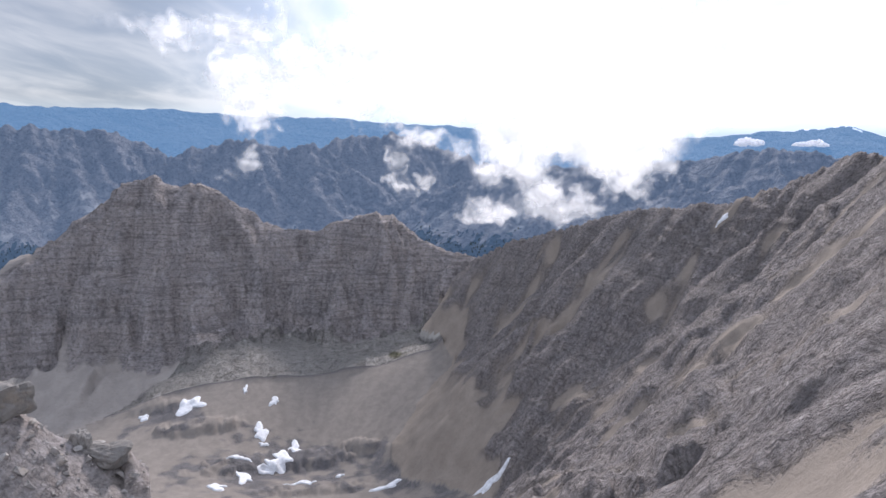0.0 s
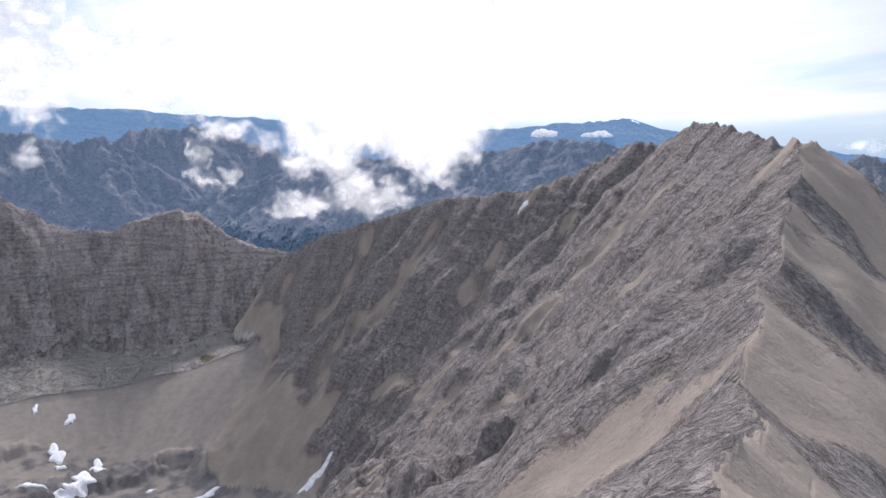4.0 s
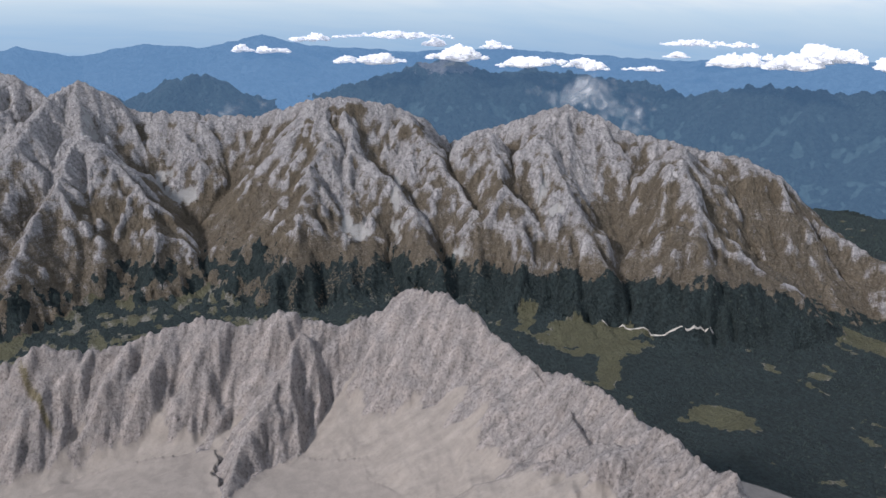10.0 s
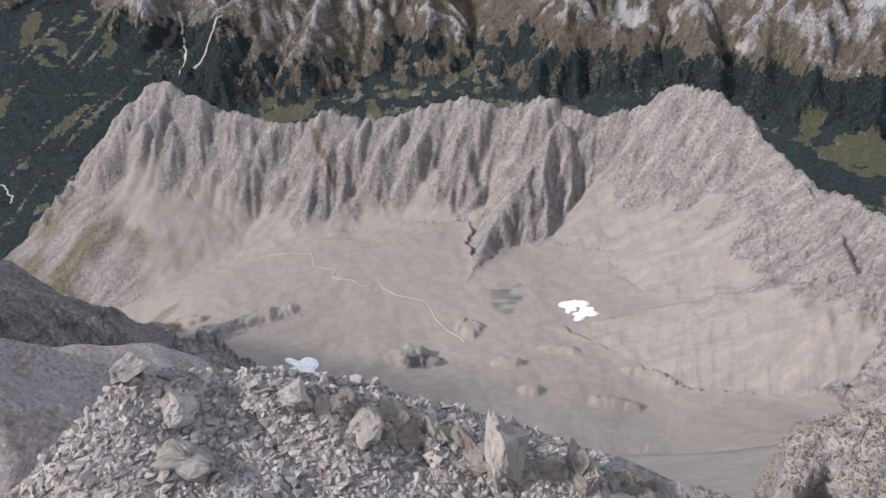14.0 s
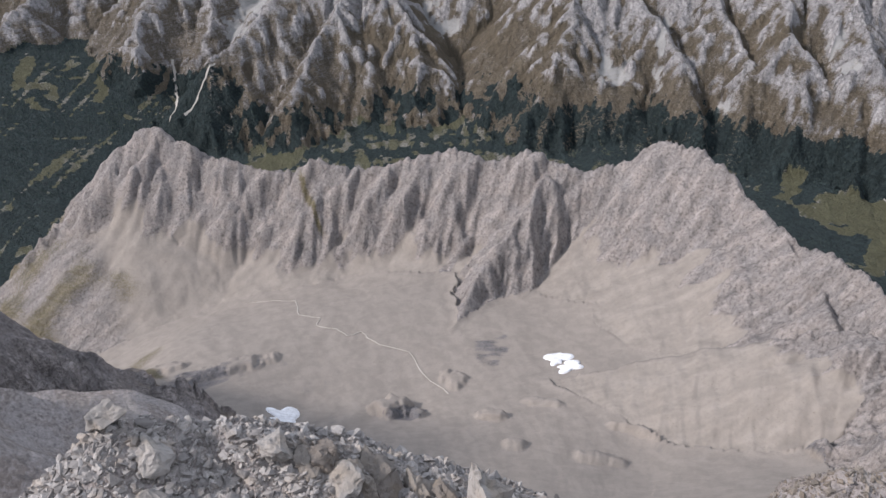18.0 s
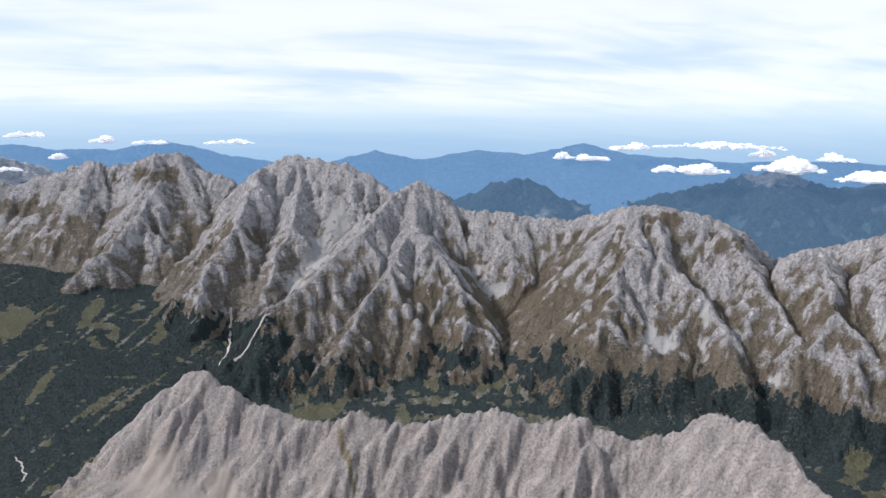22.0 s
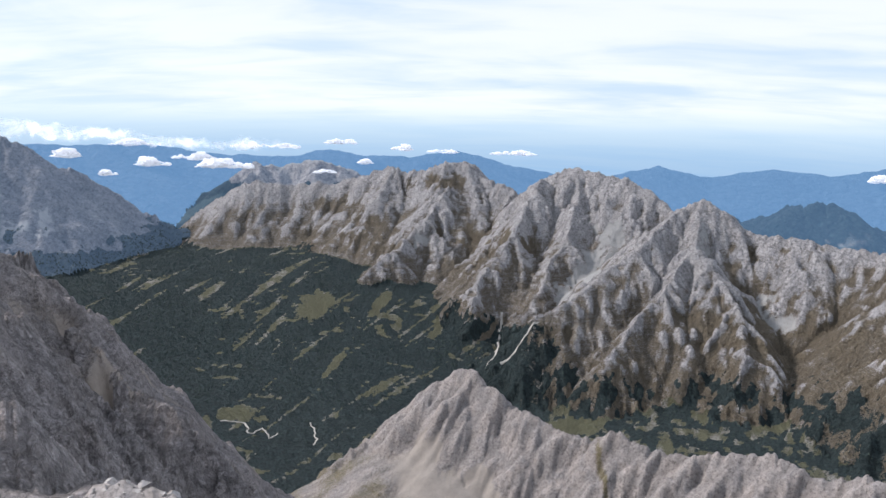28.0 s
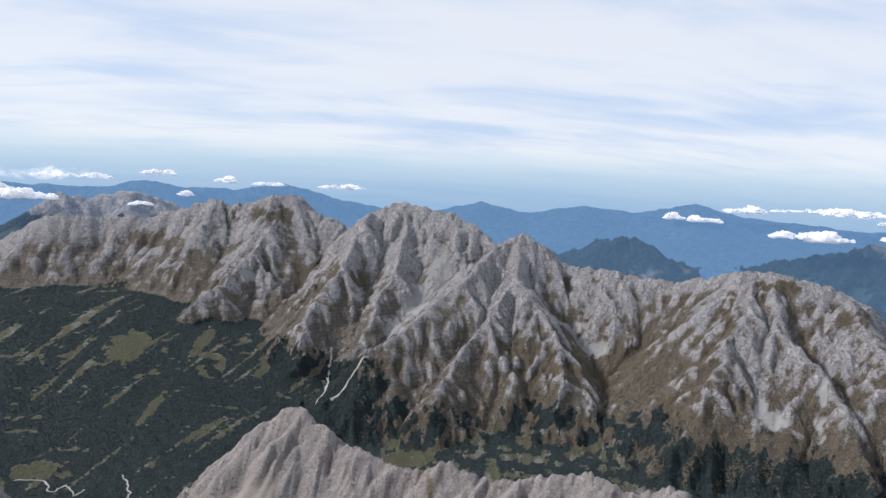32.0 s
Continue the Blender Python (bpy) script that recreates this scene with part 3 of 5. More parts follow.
    # blue distance
    ridge("pale_range", ((69.2, -6.5, 4050), (70.9, -4.4, 4000), (73, -3.2, 4000), (75, -3.5, 4000), (77.6, -2.95, 4000), (79.3, -3.4, 4000), (82, -4.4, 4000), (90, -6, 4100)),
          (0.8, 200, 0.5), (0.8, 200, 0.5), 60, 0.4)
    ridge("blue_near", ((98, -6, 4100), (106, -7, 3900), (110, -6.4, 3800), (113.5, -5.0, 3750), (115.6, -5.0, 3750), (117.5, -6.2, 3800), (121, -7.2, 3900), (126, -5.5, 4000), (129, -4.9, 4000),
                        (131.5, -4.0, 4000), (133.8, -3.65, 4000), (135.5, -4.6, 4000), (137.5, -4.7, 4000), (139, -4.45, 4000), (143, -4.7, 4050), (148, -5.2, 4100), (151, -6.0, 4000), (155, -5.2, 3950),
                        (158, -5.2, 3950), (161, -5.3, 3950), (165, -5.0, 3950), (172, -5, 3950), (185, -5, 4000)), (0.62, 400, 0.42), (0.8, 200, 0.5), 75, 0.55)
    ridge("blue_west", ((-60, 0.9, 4600), (-40, 0.9, 4600), (-30.5, 0.95, 4600), (-25, 0.75, 4600), (-20, 0.8, 4600), (-15, 0.45, 4600), (-12, 0.4, 4600), (-7.8, 0.35, 4600), (-5.3, 0.2, 4600),
                       (0.8, -0.1, 4600), (8, -0.6, 4600), (15, -0.8, 4600), (20, -0.6, 4600), (23.4, -0.1, 4600), (25.9, 0.05, 4600), (28.6, 0.45, 4600), (30.9, -0.3, 4600), (34, -0.8, 4600),
                       (40, -1.4, 4600)), (0.45, 200, 0.4), (0.8, 200, 0.5), 130, 0.3)
    ridge("blue_far", ((40, -1.4, 4600), (48, -2.2, 4600), (57, -2.0, 4600), (66, -2.0, 4600), (71, -2.7, 4600), (75, -2.8, 4600), (78.6, -2.2, 4600), (81, -2.6, 4600), (85, -2.6, 4600), (88.4, -2.1, 4600),
                       (93, -3.2, 4600), (98.3, -4.2, 4600), (100.6, -3.5, 4600), (103.6, -2.84, 4600), (107.1, -3.5, 4600), (111.5, -2.7, 4600), (115, -3.0, 4600), (119.6, -2.1, 4600), (123, -2.9, 4600),
                       (130, -3.3, 4600), (137, -3.0, 4600), (143, -3.3, 4600), (150, -3.6, 4600), (158, -3.3, 4600), (170, -3.4, 4600), (185, -3.2, 4600)), (0.45, 200, 0.4), (0.8, 200, 0.5), 130, 0.3)


build_ridges()


OWNERS = ["ground", "basin"]
for rg in RIDGES:
    if rg.owner not in OWNERS:
        OWNERS.append(rg.owner)

# heights of the floors between the mountains: azimuth, distance, height
FLOORS = ((138, 230, -262), (132, 330, -335), (141, 330, -315), (150, 230, -215), (115, 10, -14), (130, 10, -14), (146, 10, -13), (160, 12, -14), (138, 16, -21), (0, 2, -2.6), (90, 1.6, -2.2), (60, 2, -2.4), (120, 2, -2.6), (180, 2, -1.2), (240, 3, -0.5), (300, 3, -0.8), (-30, 2, -2.0),
          (90, 3.6, -5.2), (115, 3.6, -5.6), (140, 4, -5.5), (0, 6, -6.5), (15, 20, -20), (60, 8, -7), (-10, 20, -21),
          (0, 60, -56), (90, 30, -36), (120, 30, -38), (75, 40, -36), (150, 40, -44), (100, 100, -122), (125, 100, -124), (85, 100, -96), (150, 100, -112), (50, 40, -30), (60, 60, -44), (50, 110, -72), (65, 140, -96), (50, 190, -100), (52, 300, -130), (60, 330, -160),
          (60, 250, -140), (72, 220, -150), (100, 230, -268), (125, 230, -272), (145, 230, -235), (82, 230, -210), (108, 340, -338), (125, 340, -338), (92, 350, -318), (97, 420, -376), (109, 420, -382),
          (124, 480, -382), (135, 440, -352), (99, 590, -402), (88, 600, -408), (82, 520, -390), (79, 560, -420), (109, 640, -408), (116, 610, -402), (128, 580, -394),
          (76, 760, -500), (70, 900, -600), (10, 150, -100), (-15, 150, -120), (-40, 150, -110), (10, 400, -255), (-15, 400, -285), (-35, 400, -260), (5, 720, -365), (-4, 800, -398), (-12, 830, -405), (-19, 930, -368), (-25, 1080, -386), (-20.5, 1090, -352), (-31, 1080, -428),
          (-28, 930, -390), (-35, 900, -380), (-16, 1100, -326), (0, 1000, -310), (-40, 1700, -640), (-20, 2000, -620), (0, 1900, -480), (12, 1500, -360), (20, 1500, -260), (-25, 2700, -680), (-45, 2600, -700),
          (35, 1200, -180), (45, 1200, -330), (50, 2200, -560), (58, 1300, -600), (68, 1500, -690), (70, 2200, -680), (66, 3000, -560), (77, 2900, -545), (77, 2450, -618), (78, 2000, -690), (85, 1400, -720), (84, 2650, -592), (84, 2250, -672), (88, 2450, -640), (92, 2350, -676), (95, 1500, -725),
          (95, 2200, -735), (105, 1500, -722), (110, 1950, -712), (120, 1600, -722), (125, 1850, -700), (135, 1600, -722), (145, 1800, -710), (150, 700, -500), (160, 550, -420), (165, 850, -600), (140, 900, -580), (150, 1200, -690), (160, 1700, -730), (175, 1400, -740), (165, 3000, -760),
          (100, 3600, -700), (130, 3300, -760), (150, 3200, -780), (80, 4300, -640), (110, 4400, -700), (140, 4500, -700), (170, 4500, -700), (20, 3300, -620), (0, 4200, -600), (40, 4300, -640), (-40, 4300, -620),
          (220, 500, -400), (270, 500, -400), (310, 500, -350), (220, 2500, -700), (270, 2500, -700), (320, 2500, -700), (220, 4500, -700), (270, 4500, -700), (320, 4500, -700))


def fit_floors():
    f = np.array(FLOORS)
    a = np.radians(f[:, 0])
    k = np.stack([1.3 * np.sin(a), 1.3 * np.cos(a), np.log(f[:, 1])], 1)
    v = np.arcsinh(f[:, 2] / f[:, 1])
    d = np.sqrt(((k[:, None] - k[None]) ** 2).sum(-1) + 0.002)
    n = len(f)
    m = np.zeros((n + 1, n + 1))
    m[:n, :n] = d - np.eye(n) * 0.01
    m[:n, n] = m[n, :n] = 1
    return k, np.linalg.solve(m, np.append(v, 0))


FLOOR_PLACES, FLOOR_WEIGHTS = fit_floors()


def floor_height(x, y):
    """Height of the floors: a smooth sheet through the places, in (direction, log of distance)."""
    r = np.maximum(np.hypot(x, y), 0.5)
    u, v, q = 1.3 * x / r, 1.3 * y / r, np.log(r)
    out = np.full(x.shape, FLOOR_WEIGHTS[-1])
    for (a, b, c), w in zip(FLOOR_PLACES, FLOOR_WEIGHTS):
        out += w * np.sqrt((u - a) ** 2 + (v - b) ** 2 + (q - c) ** 2 + 0.002)
    return r * np.sinh(out)


# ribs and gullies: mountains, widths in metres, depth as a share of the width
CARVED = ((("range_west", "range_mid", "pyramid", "dome", "shoulder"), (240, 118, 60, 30, 15), 0.085),
          (("head_range", "back_range", "pale_range"), (320, 150, 75, 38), 0.11),
          (("peak",), (120, 58, 28, 14, 7, 3.6), 0.085),
          (("wall",), (150, 74, 36, 18, 9), 0.11),
          (("front",), (44, 21, 10.5, 5.2), 0.155),
          (("basin",), (60, 26, 11), 0.014),
          (("ground",), (260, 120, 60), 0.06),
          (("blue_near",), (420, 210, 100, 50), 0.09))


# rock knobs and benches in the cirques: direction from the summit, half widths, height
KNOBS = ((106.4, -42.5, 2.4, 0.8, 9), (109.2, -43.0, 1.0, 0.4, 5), (117, -43.2, 2.2, 0.35, 5), (119.5, -45.2, 1.6, 0.4, 4), (91.5, -37.4, 5.5, 0.55, 5), (85.5, -36.3, 3.0, 0.4, 4), (113, -40.5, 1.6, 0.8, 4),
         (133, -43.0, 5, 0.35, 5), (138, -41.2, 4, 0.35, 6), (128, -45.5, 4, 0.4, 4), (122, -42.0, 3, 0.3, 3),
         (-13, -25.4, 7, 0.8, 7), (-19, -22.4, 4, 0.6, 7), (-6, -24.6, 2, 0.5, 6), (-22, -20.6, 3, 0.5, 5), (-10, -27.5, 5, 0.5, 5))


def apron(deg, tilt, uneven):
    """1 on the scree that runs down from the western wall past the foot of the peak."""
    return smooth(-(deg - 1.0 + 0.27 * (tilt + 12)) / 2.2 + 0.9 * uneven, -0.6, 0.6) * smooth(-tilt, 11, 13)


def terrain(x, y, spacing, shape):
    """Height, owner and cover of the ground at x, y; spacing: the finest relief wanted there."""
    r = np.hypot(x, y)
    z = floor_height(x, y)
    owner = np.zeros(x.shape, dtype=np.int32)
    crest_d = np.full(x.shape, 1e9)
    screes = np.ones(x.shape)
    hollow, tone, sand = np.zeros(x.shape), np.zeros(x.shape), np.zeros(x.shape)
    amp = np.where(r < 1000, 0.14, 0.35)
    for i, rg in enumerate(RIDGES):
        pr = np.hypot(rg.p[:, 0], rg.p[:, 1])
        relief = 900.0 if pr.max() > 200 else 60.0
        lo, hi = rg.p.min(0) - min(rg.reach, relief * 1.3), rg.p.max(0) + min(rg.reach, relief * 1.3)
        near = (x > lo[0]) & (x < hi[0]) & (y > lo[1]) & (y < hi[1])
        idx = np.nonzero(near)[0]
        if not len(idx):
            continue
        xs, ys = x[idx], y[idx]
        w = rg.flute
        warp = (0.3 if rg.bent else 0.22) * w * smooth(pr.max(), 60, 200)
        wx = perlin(xs / (w * 2.2), ys / (w * 2.2), i + 300) + 0.5 * perlin(xs / (w * 0.9), ys / (w * 0.9), i + 301)
        wy = perlin(xs / (w * 2.2), ys / (w * 2.2), i + 302) + 0.5 * perlin(xs / (w * 0.9), ys / (w * 0.9), i + 303)
        h, s, d, sc, side = rg.height(xs + warp * wx, ys + warp * wy)
        h = h - 10 * np.clip(radians_to(xs, ys, rg.until), 0, 40) - np.clip(-radians_to(xs, ys, rg.since) + 0.8 * perlin(xs / 2.5, ys / 2.5, 17), 0, 40)
        w = rg.flute
        keep = h > z[idx] - rg.amp * w * 2.5
        idx, xs, ys, h, s, d, sc, side = (v[keep] for v in (idx, xs, ys, h, s, d, sc, side))
        if not len(idx):
            continue
        bend = perlin(xs / (w * 3), ys / (w * 3), i) * 0.9
        f = np.zeros(xs.shape)
        for k, a in () if pr.max() > 200 else ((0.45, 1.0), (1.0, 1.0), (2.1, 0.65), (4.3, 0.4), (8.9, 0.2)):
            f += a * np.abs(perlin(s / w * k + bend + side * 31.7, d / (w * 7) * k + i * 3.7, i + 5))
        soft = rg.sandy * side * (1 - smooth(radians_to(xs, ys, 0), 48, 56))
        fade = smooth(d, 0, w * 1.6) * (1 - 0.75 * soft) * (1 - 0.8 * smooth(sc, -0.1, 0.4))
        if pr.max() <= 200:
            h = h - (f - 0.4) * rg.amp * w * 1.6 * fade
        jag = perlin(s / w * 1.7, d * 0 + i * 5.1, i + 60) + 0.6 * perlin(s / w * 4.1, d * 0 + i * 2.3, i + 61)
        h = h + jag * rg.amp * w * (0.12 if pr.min() > 4400 else 0.42 if pr.min() > 1800 else 0.30) * (1 - smooth(d, 0, w * 1.3))
        foot = 0.0
        if pr.max() > 200:
            wide = min(28.0, rg.amp * w * 2.4)
            foot = wide / 4 * np.clip(1 - np.abs(h - z[idx]) / wide, 0, 1) ** 2 * (owner[idx] == 0)
        up = h > z[idx]
        j = idx[up]
        z[idx] = np.maximum(h, z[idx]) + foot
        owner[j] = OWNERS.index(rg.owner)
        crest_d[j] = d[up] / np.maximum(w, 1)
        screes[j] = sc[up] + 0.35 * bend[up] if pr.max() > 200 else smooth(sc[up] + 0.35 * bend[up], -0.22, 0.22)
        sand[j] = soft[up]
        amp[j] = rg.rough
    deg, tilt = np.degrees(np.arctan2(x, y)), np.degrees(np.arctan(z / np.maximum(r, 1)))
    patchy = perlin(x / 60, y / 60, 33) + 0.6 * perlin(x / 22, y / 22, 34)
    # slope of the bare forms, then ribs and gullies down it, from the widest to the narrowest
    grid = blurred(z.reshape(shape), 1)
    rr = r.reshape(shape)[0]
    az = np.radians(AZIMUTHS)
    dzr = np.gradient(grid, axis=1) / np.gradient(rr)[None, :]
    dza = np.gradient(grid, axis=0) / (np.gradient(az)[:, None] * np.maximum(rr[None, :], 0.05))
    sa, ca = np.sin(az)[:, None], np.cos(az)[:, None]
    gx, gy = (dzr * sa + dza * ca).ravel().astype(np.float32), (dzr * ca - dza * sa).ravel().astype(np.float32)
    steep = np.hypot(gx, gy)
    # the flutes of the sharp ridge lean
    fr = (owner == OWNERS.index("front")) & (dzr.ravel() > 0)
    lean = 0.75 * steep * fr * (1 - smooth(deg, 118, 132))
    th = np.arctan2(x, y)
    gx, gy = gx + lean * np.cos(th), gy - lean * np.sin(th)
    for k, (names, waves, deep) in enumerate(CARVED):
        own = (owner == 0) & ((r > 1000) if names[0] == "ground" else (r < 1000) & (r > 300)) if names[0] in ("ground", "basin") else np.isin(owner, [OWNERS.index(n) for n in names]) & (r > 60)
        j = np.nonzero(own)[0]
        if not len(j):
            continue
        dx, dy, st, sp, xj, yj = gx[j], gy[j], np.minimum(steep[j], 1.3), spacing[j], x[j], y[j]
        hold = 0.25 + 0.75 * smooth(crest_d[j], 0.0, 1.3)
        for p in TALUS:
            if names[0] == "range_west":
                hold *= 1 - 0.85 * within(deg[j], tilt[j], *p, patchy[j] * 0.8)
        if names[0] == "basin":
            hold *= smooth(r[j], 300, 420)
        if names[0] == "peak":
            hold *= (1 - 0.8 * sand[j]) * (1 - 0.9 * apron(deg[j], tilt[j], patchy[j])) * (1 - 0.65 * smooth(deg[j], 58, 66)) * (0.45 + 0.55 * smooth(np.maximum(14 - deg[j], deg[j] - 44), 0, 6) + 0.3 * smooth(patchy[j], 0.1, 0.6))
        if names[0] == "front":
            hold *= 1 - 0.72 * smooth(deg[j] + 3 * patchy[j], 120, 130) * (1 - smooth(deg[j], 140, 146))
            hold *= 1 - 0.85 * smooth(screes[j] + 0.25 * patchy[j], -0.25, 0.25)
        total, share = np.zeros(len(j)), 0.0
        for q, wave in enumerate(waves):
            fine = smooth(wave / sp, 1.5, 3.0)
            mag = np.maximum(np.hypot(dx, dy), 1e-4)
            ex, ey = -dy / mag, dx / mag
            bx, by = (perlin(xj / (2.6 * wave), yj / (2.6 * wave), 200 + 9 * k + q + e) for e in (0, 50))
            n, dn = gullies(xj + 0.5 * wave * bx, yj + 0.5 * wave * by, ex, ey, wave, 7 * k + q)
            a = (deep * wave * st * hold * fine).astype(np.float32)
            z[j] += a * n
            dx, dy = dx + a * dn * ex, dy + a * dn * ey
            if q < 3:
                total += n / (1 + q)
                share += 1 / (1 + q)
            # tone follows the carving, so gullies get a darker colour than ribs
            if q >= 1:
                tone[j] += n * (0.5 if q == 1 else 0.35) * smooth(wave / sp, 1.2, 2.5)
        hollow[j] = total / share
    # scree lies deep in the gullies and at the foot; ribs stay bare
    far_off = r > 200
    screes = np.where(far_off & (screes != 1), smooth(screes - 0.35 * hollow, -0.3, 0.25), screes)
    pk = owner == OWNERS.index("peak")
    screes = np.where(pk, np.clip(smooth(0.45 * patchy - 0.75 * hollow + sand * (0.72 + 0.75 * patchy) + 0.25 * smooth(-tilt, 12, 24) * (1 - smooth(deg, 8, 16)), -0.05, 0.75), apron(deg, tilt, patchy), 1), screes)
    amp *= (1 - 0.6 * np.where(far_off, screes, 0)) * (1 - 0.75 * sand)
    # beds of the layered walls
    for name, step, force in (("wall", 15.0, 0.8), ("peak", 11.0, 0.9), ("peak", 4.5, 0.75), ("back_range", 30, 0.5), ("range_west", 22, 0.7), ("range_mid", 22, 0.7)):
        j = np.nonzero((owner == OWNERS.index(name)) & (r > 250))[0]
        q = z[j] / step + 1.1 * perlin(x[j] / 150, y[j] / 150, 71) + 0.004 * x[j]
        fr2 = q - np.floor(q)
        where = smooth(perlin(x[j] / 90, y[j] / 90, 72), -0.4, 0.25)
        if step == 4.5:
            where *= smooth(deg[j], 56, 60)
        elif name == "peak":
            where = 0.75 * smooth(1.0 - ((deg[j] - 21) / 9) ** 2 - ((tilt[j] + 7.3 - 0.25 * (deg[j] - 21)) / 2.2) ** 2 + 0.6 * patchy[j], 0.2, 0.8)
        force = force * (1 - 0.8 * screes[j]) * where
        z[j] += step * force * (smooth(fr2, 0.34, 0.66) - fr2) * smooth(crest_d[j], 0, 1.0)
        if name in ("wall", "peak"):
            tone[j] -= 1.3 * force * smooth(fr2, 0.42, 0.5) * smooth(fr2, 0.72, 0.6)
    j = np.nonzero((r > 1900) & (r < 3300))[0]
    for p in TALUS:
        amp[j] *= 1 - 0.9 * within(np.degrees(np.arctan2(x[j], y[j])), np.degrees(np.arctan(z[j] / r[j])), *p, 0.9 * perlin(x[j] / 160, y[j] / 160, 90) + perlin(x[j] / 45, y[j] / 45, 91))
    # relief from hundreds of metres down to the size of stones
    calm = 0.15 + 0.85 * smooth(crest_d, 0.0, 2.5)
    for k, wave in enumerate((260, 130, 64, 31, 15, 7.5, 3.7, 1.8, 0.9, 0.45, 0.22)):
        fine = smooth(wave / spacing, 1.6, 3.2) * smooth(r / wave, 1.2, 4.0)
        j = np.nonzero(fine > 0.01)[0]
        if not len(j):
            continue
        th = np.arctan2(x[j], y[j])
        arc = np.where(r[j] > 1100, 2400.0, np.where(r[j] > 250, 640.0, 0.0))
        u = np.where(arc > 0, th * arc + 0.35 * r[j], x[j])
        v = np.where(arc > 0, r[j] * 0.42 + 30 * np.floor(arc), y[j])
        n = perlin(u / wave + k * 9.1, v / wave - k * 5.3, k + 40)
        sharp = 0.5 - 2.1 * np.abs(n)
        n = 0.6 * n + 0.5 * (0.45 - 1.3 * np.abs(n)) if k % 2 else n
        n = np.where((r[j] > 250) & (wave < 140), sharp, n) if wave > 1.5 else n
        big = calm[j] if wave > 20 else 0.5 + 0.5 * calm[j]
        z[j] += n * fine[j] * amp[j] * big * wave * np.where(r[j] > 1900, (0.085 if wave > 50 else 0.105), np.where(r[j] > 1500, 0.25, np.where(owner[j] == OWNERS.index("front"), 0.09, np.where(r[j] > 250, 0.115, 0.17)))) * (1.0 if wave < 100 else 0.6)
    deg, tilt = np.degrees(np.arctan2(x, y)), np.degrees(np.arctan((z - EYE) / np.maximum(r, 1)))
    j = np.nonzero((owner == 0) & (r > 250) & (r < 1000))[0]
    for az0, el0, da, de, high in KNOBS:
        q = 1 - ((deg[j] - az0) / da) ** 2 - ((tilt[j] - el0) / de) ** 2 + 0.5 * perlin(x[j] / 12, y[j] / 12, 140) + 0.3 * perlin(x[j] / 5, y[j] / 5, 141)
        k = smooth(q, 0.0, 0.9)
        z[j] += high * k
        screes[j] *= 1 - 0.9 * smooth(q, 0.05, 0.5)
    # a hollow under the knoll
    z -= 0.8 * smooth(1 - (radians_to(x, y, 149.4) / 1.9) ** 2 - ((r - 6.0) / 0.42) ** 2, 0.0, 0.5)
    owner = np.where((owner == 0) & (r < 1000), OWNERS.index("basin"), owner)
    return z, owner, screes, hollow, tone


# slopes across the valley, by direction from the summit (azimuth, elevation, half widths): turf with its thickness, scree, bare faces
TURVES = ((91, -9.2, 3.5, 1.6, 0.62), (86.5, -4.6, 2.5, 0.8, 0.55), (89, -11.5, 4, 1.5, 0.5), (80.5, -9, 5, 2.2, 0.55), (78.5, -6.5, 3, 1, 0.5), (116.4, -14.5, 3.2, 2.2, 0.85), (112, -15.8, 4, 1.3, 0.75),
          (107.5, -14.2, 2.5, 1.0, 0.7), (122.5, -10, 0.9, 2.0, 0.9), (120.8, -14, 1.2, 2.5, 0.9), (119.3, -17, 1.5, 1.2, 0.9), (125.5, -7.6, 2, 0.5, 0.7), (130.5, -9.2, 1.5, 0.7, 0.7), (102, -18, 3, 1, 0.65),
          (97, -15.9, 2, 0.7, 0.7), (136.8, -13.3, 2.2, 1.5, 0.9), (133, -13, 1.2, 0.8, 0.6), (153.5, -16, 5, 2.6, 0.75), (157, -12.3, 3, 1.0, 0.95), (149.5, -13, 2.5, 1.2, 0.6), (146, -16.5, 4, 1.6, 0.6))
TALUS = ((100.5, -8.6, 1.7, 1.8), (98.9, -10.8, 1.2, 1.7), (97.2, -12.9, 1.0, 1.0), (111.9, -12.3, 0.8, 1.1), (113.2, -13.5, 0.9, 0.7), (107, -8.2, 0.5, 1.4), (125.5, -17, 1.6, 1.2), (129.2, -14.8, 0.5, 2.6),
         (134.5, -18.6, 0.8, 0.6), (142, -15.2, 1.0, 1.6), (140.8, -13.6, 0.5, 1.0), (93.1, -15.6, 0.5, 0.7), (85.6, -9, 0.8, 0.9))
FACES = ((105, -9.8, 2.8, 3.0), (113.3, -10.2, 2.2, 1.6), (124.6, -12.8, 2.4, 2.4), (130, -12, 1.5, 2.0), (131.3, -16, 1.2, 1.5), (97.5, -7.5, 2, 2), (143, -12, 2.5, 3))


def within(deg, tilt, az0, el0, da, de, uneven):
    """1 inside an uneven patch, 0 outside."""
    return smooth(1 - ((deg - az0) / da) ** 2 - ((tilt - el0) / de) ** 2 + uneven, 0.1, 1.0)


def radii():
    parts = ((0.05, 0.5, 3), (0.5, 3.0, 10), (3.0, 11, 66), (11, 30, 36), (30, 200, 45), (200, 340, 50), (340, 920, 205), (920, 1500, 70), (1500, 1900, 30), (1900, 3350, 210), (3350, 4650, 55), (4650, 4900, 4))
    out = [np.geomspace(a, b, n, endpoint=False) for a, b, n in parts]
    return np.concatenate([np.array([0.0])] + out + [np.array([4900.0])])


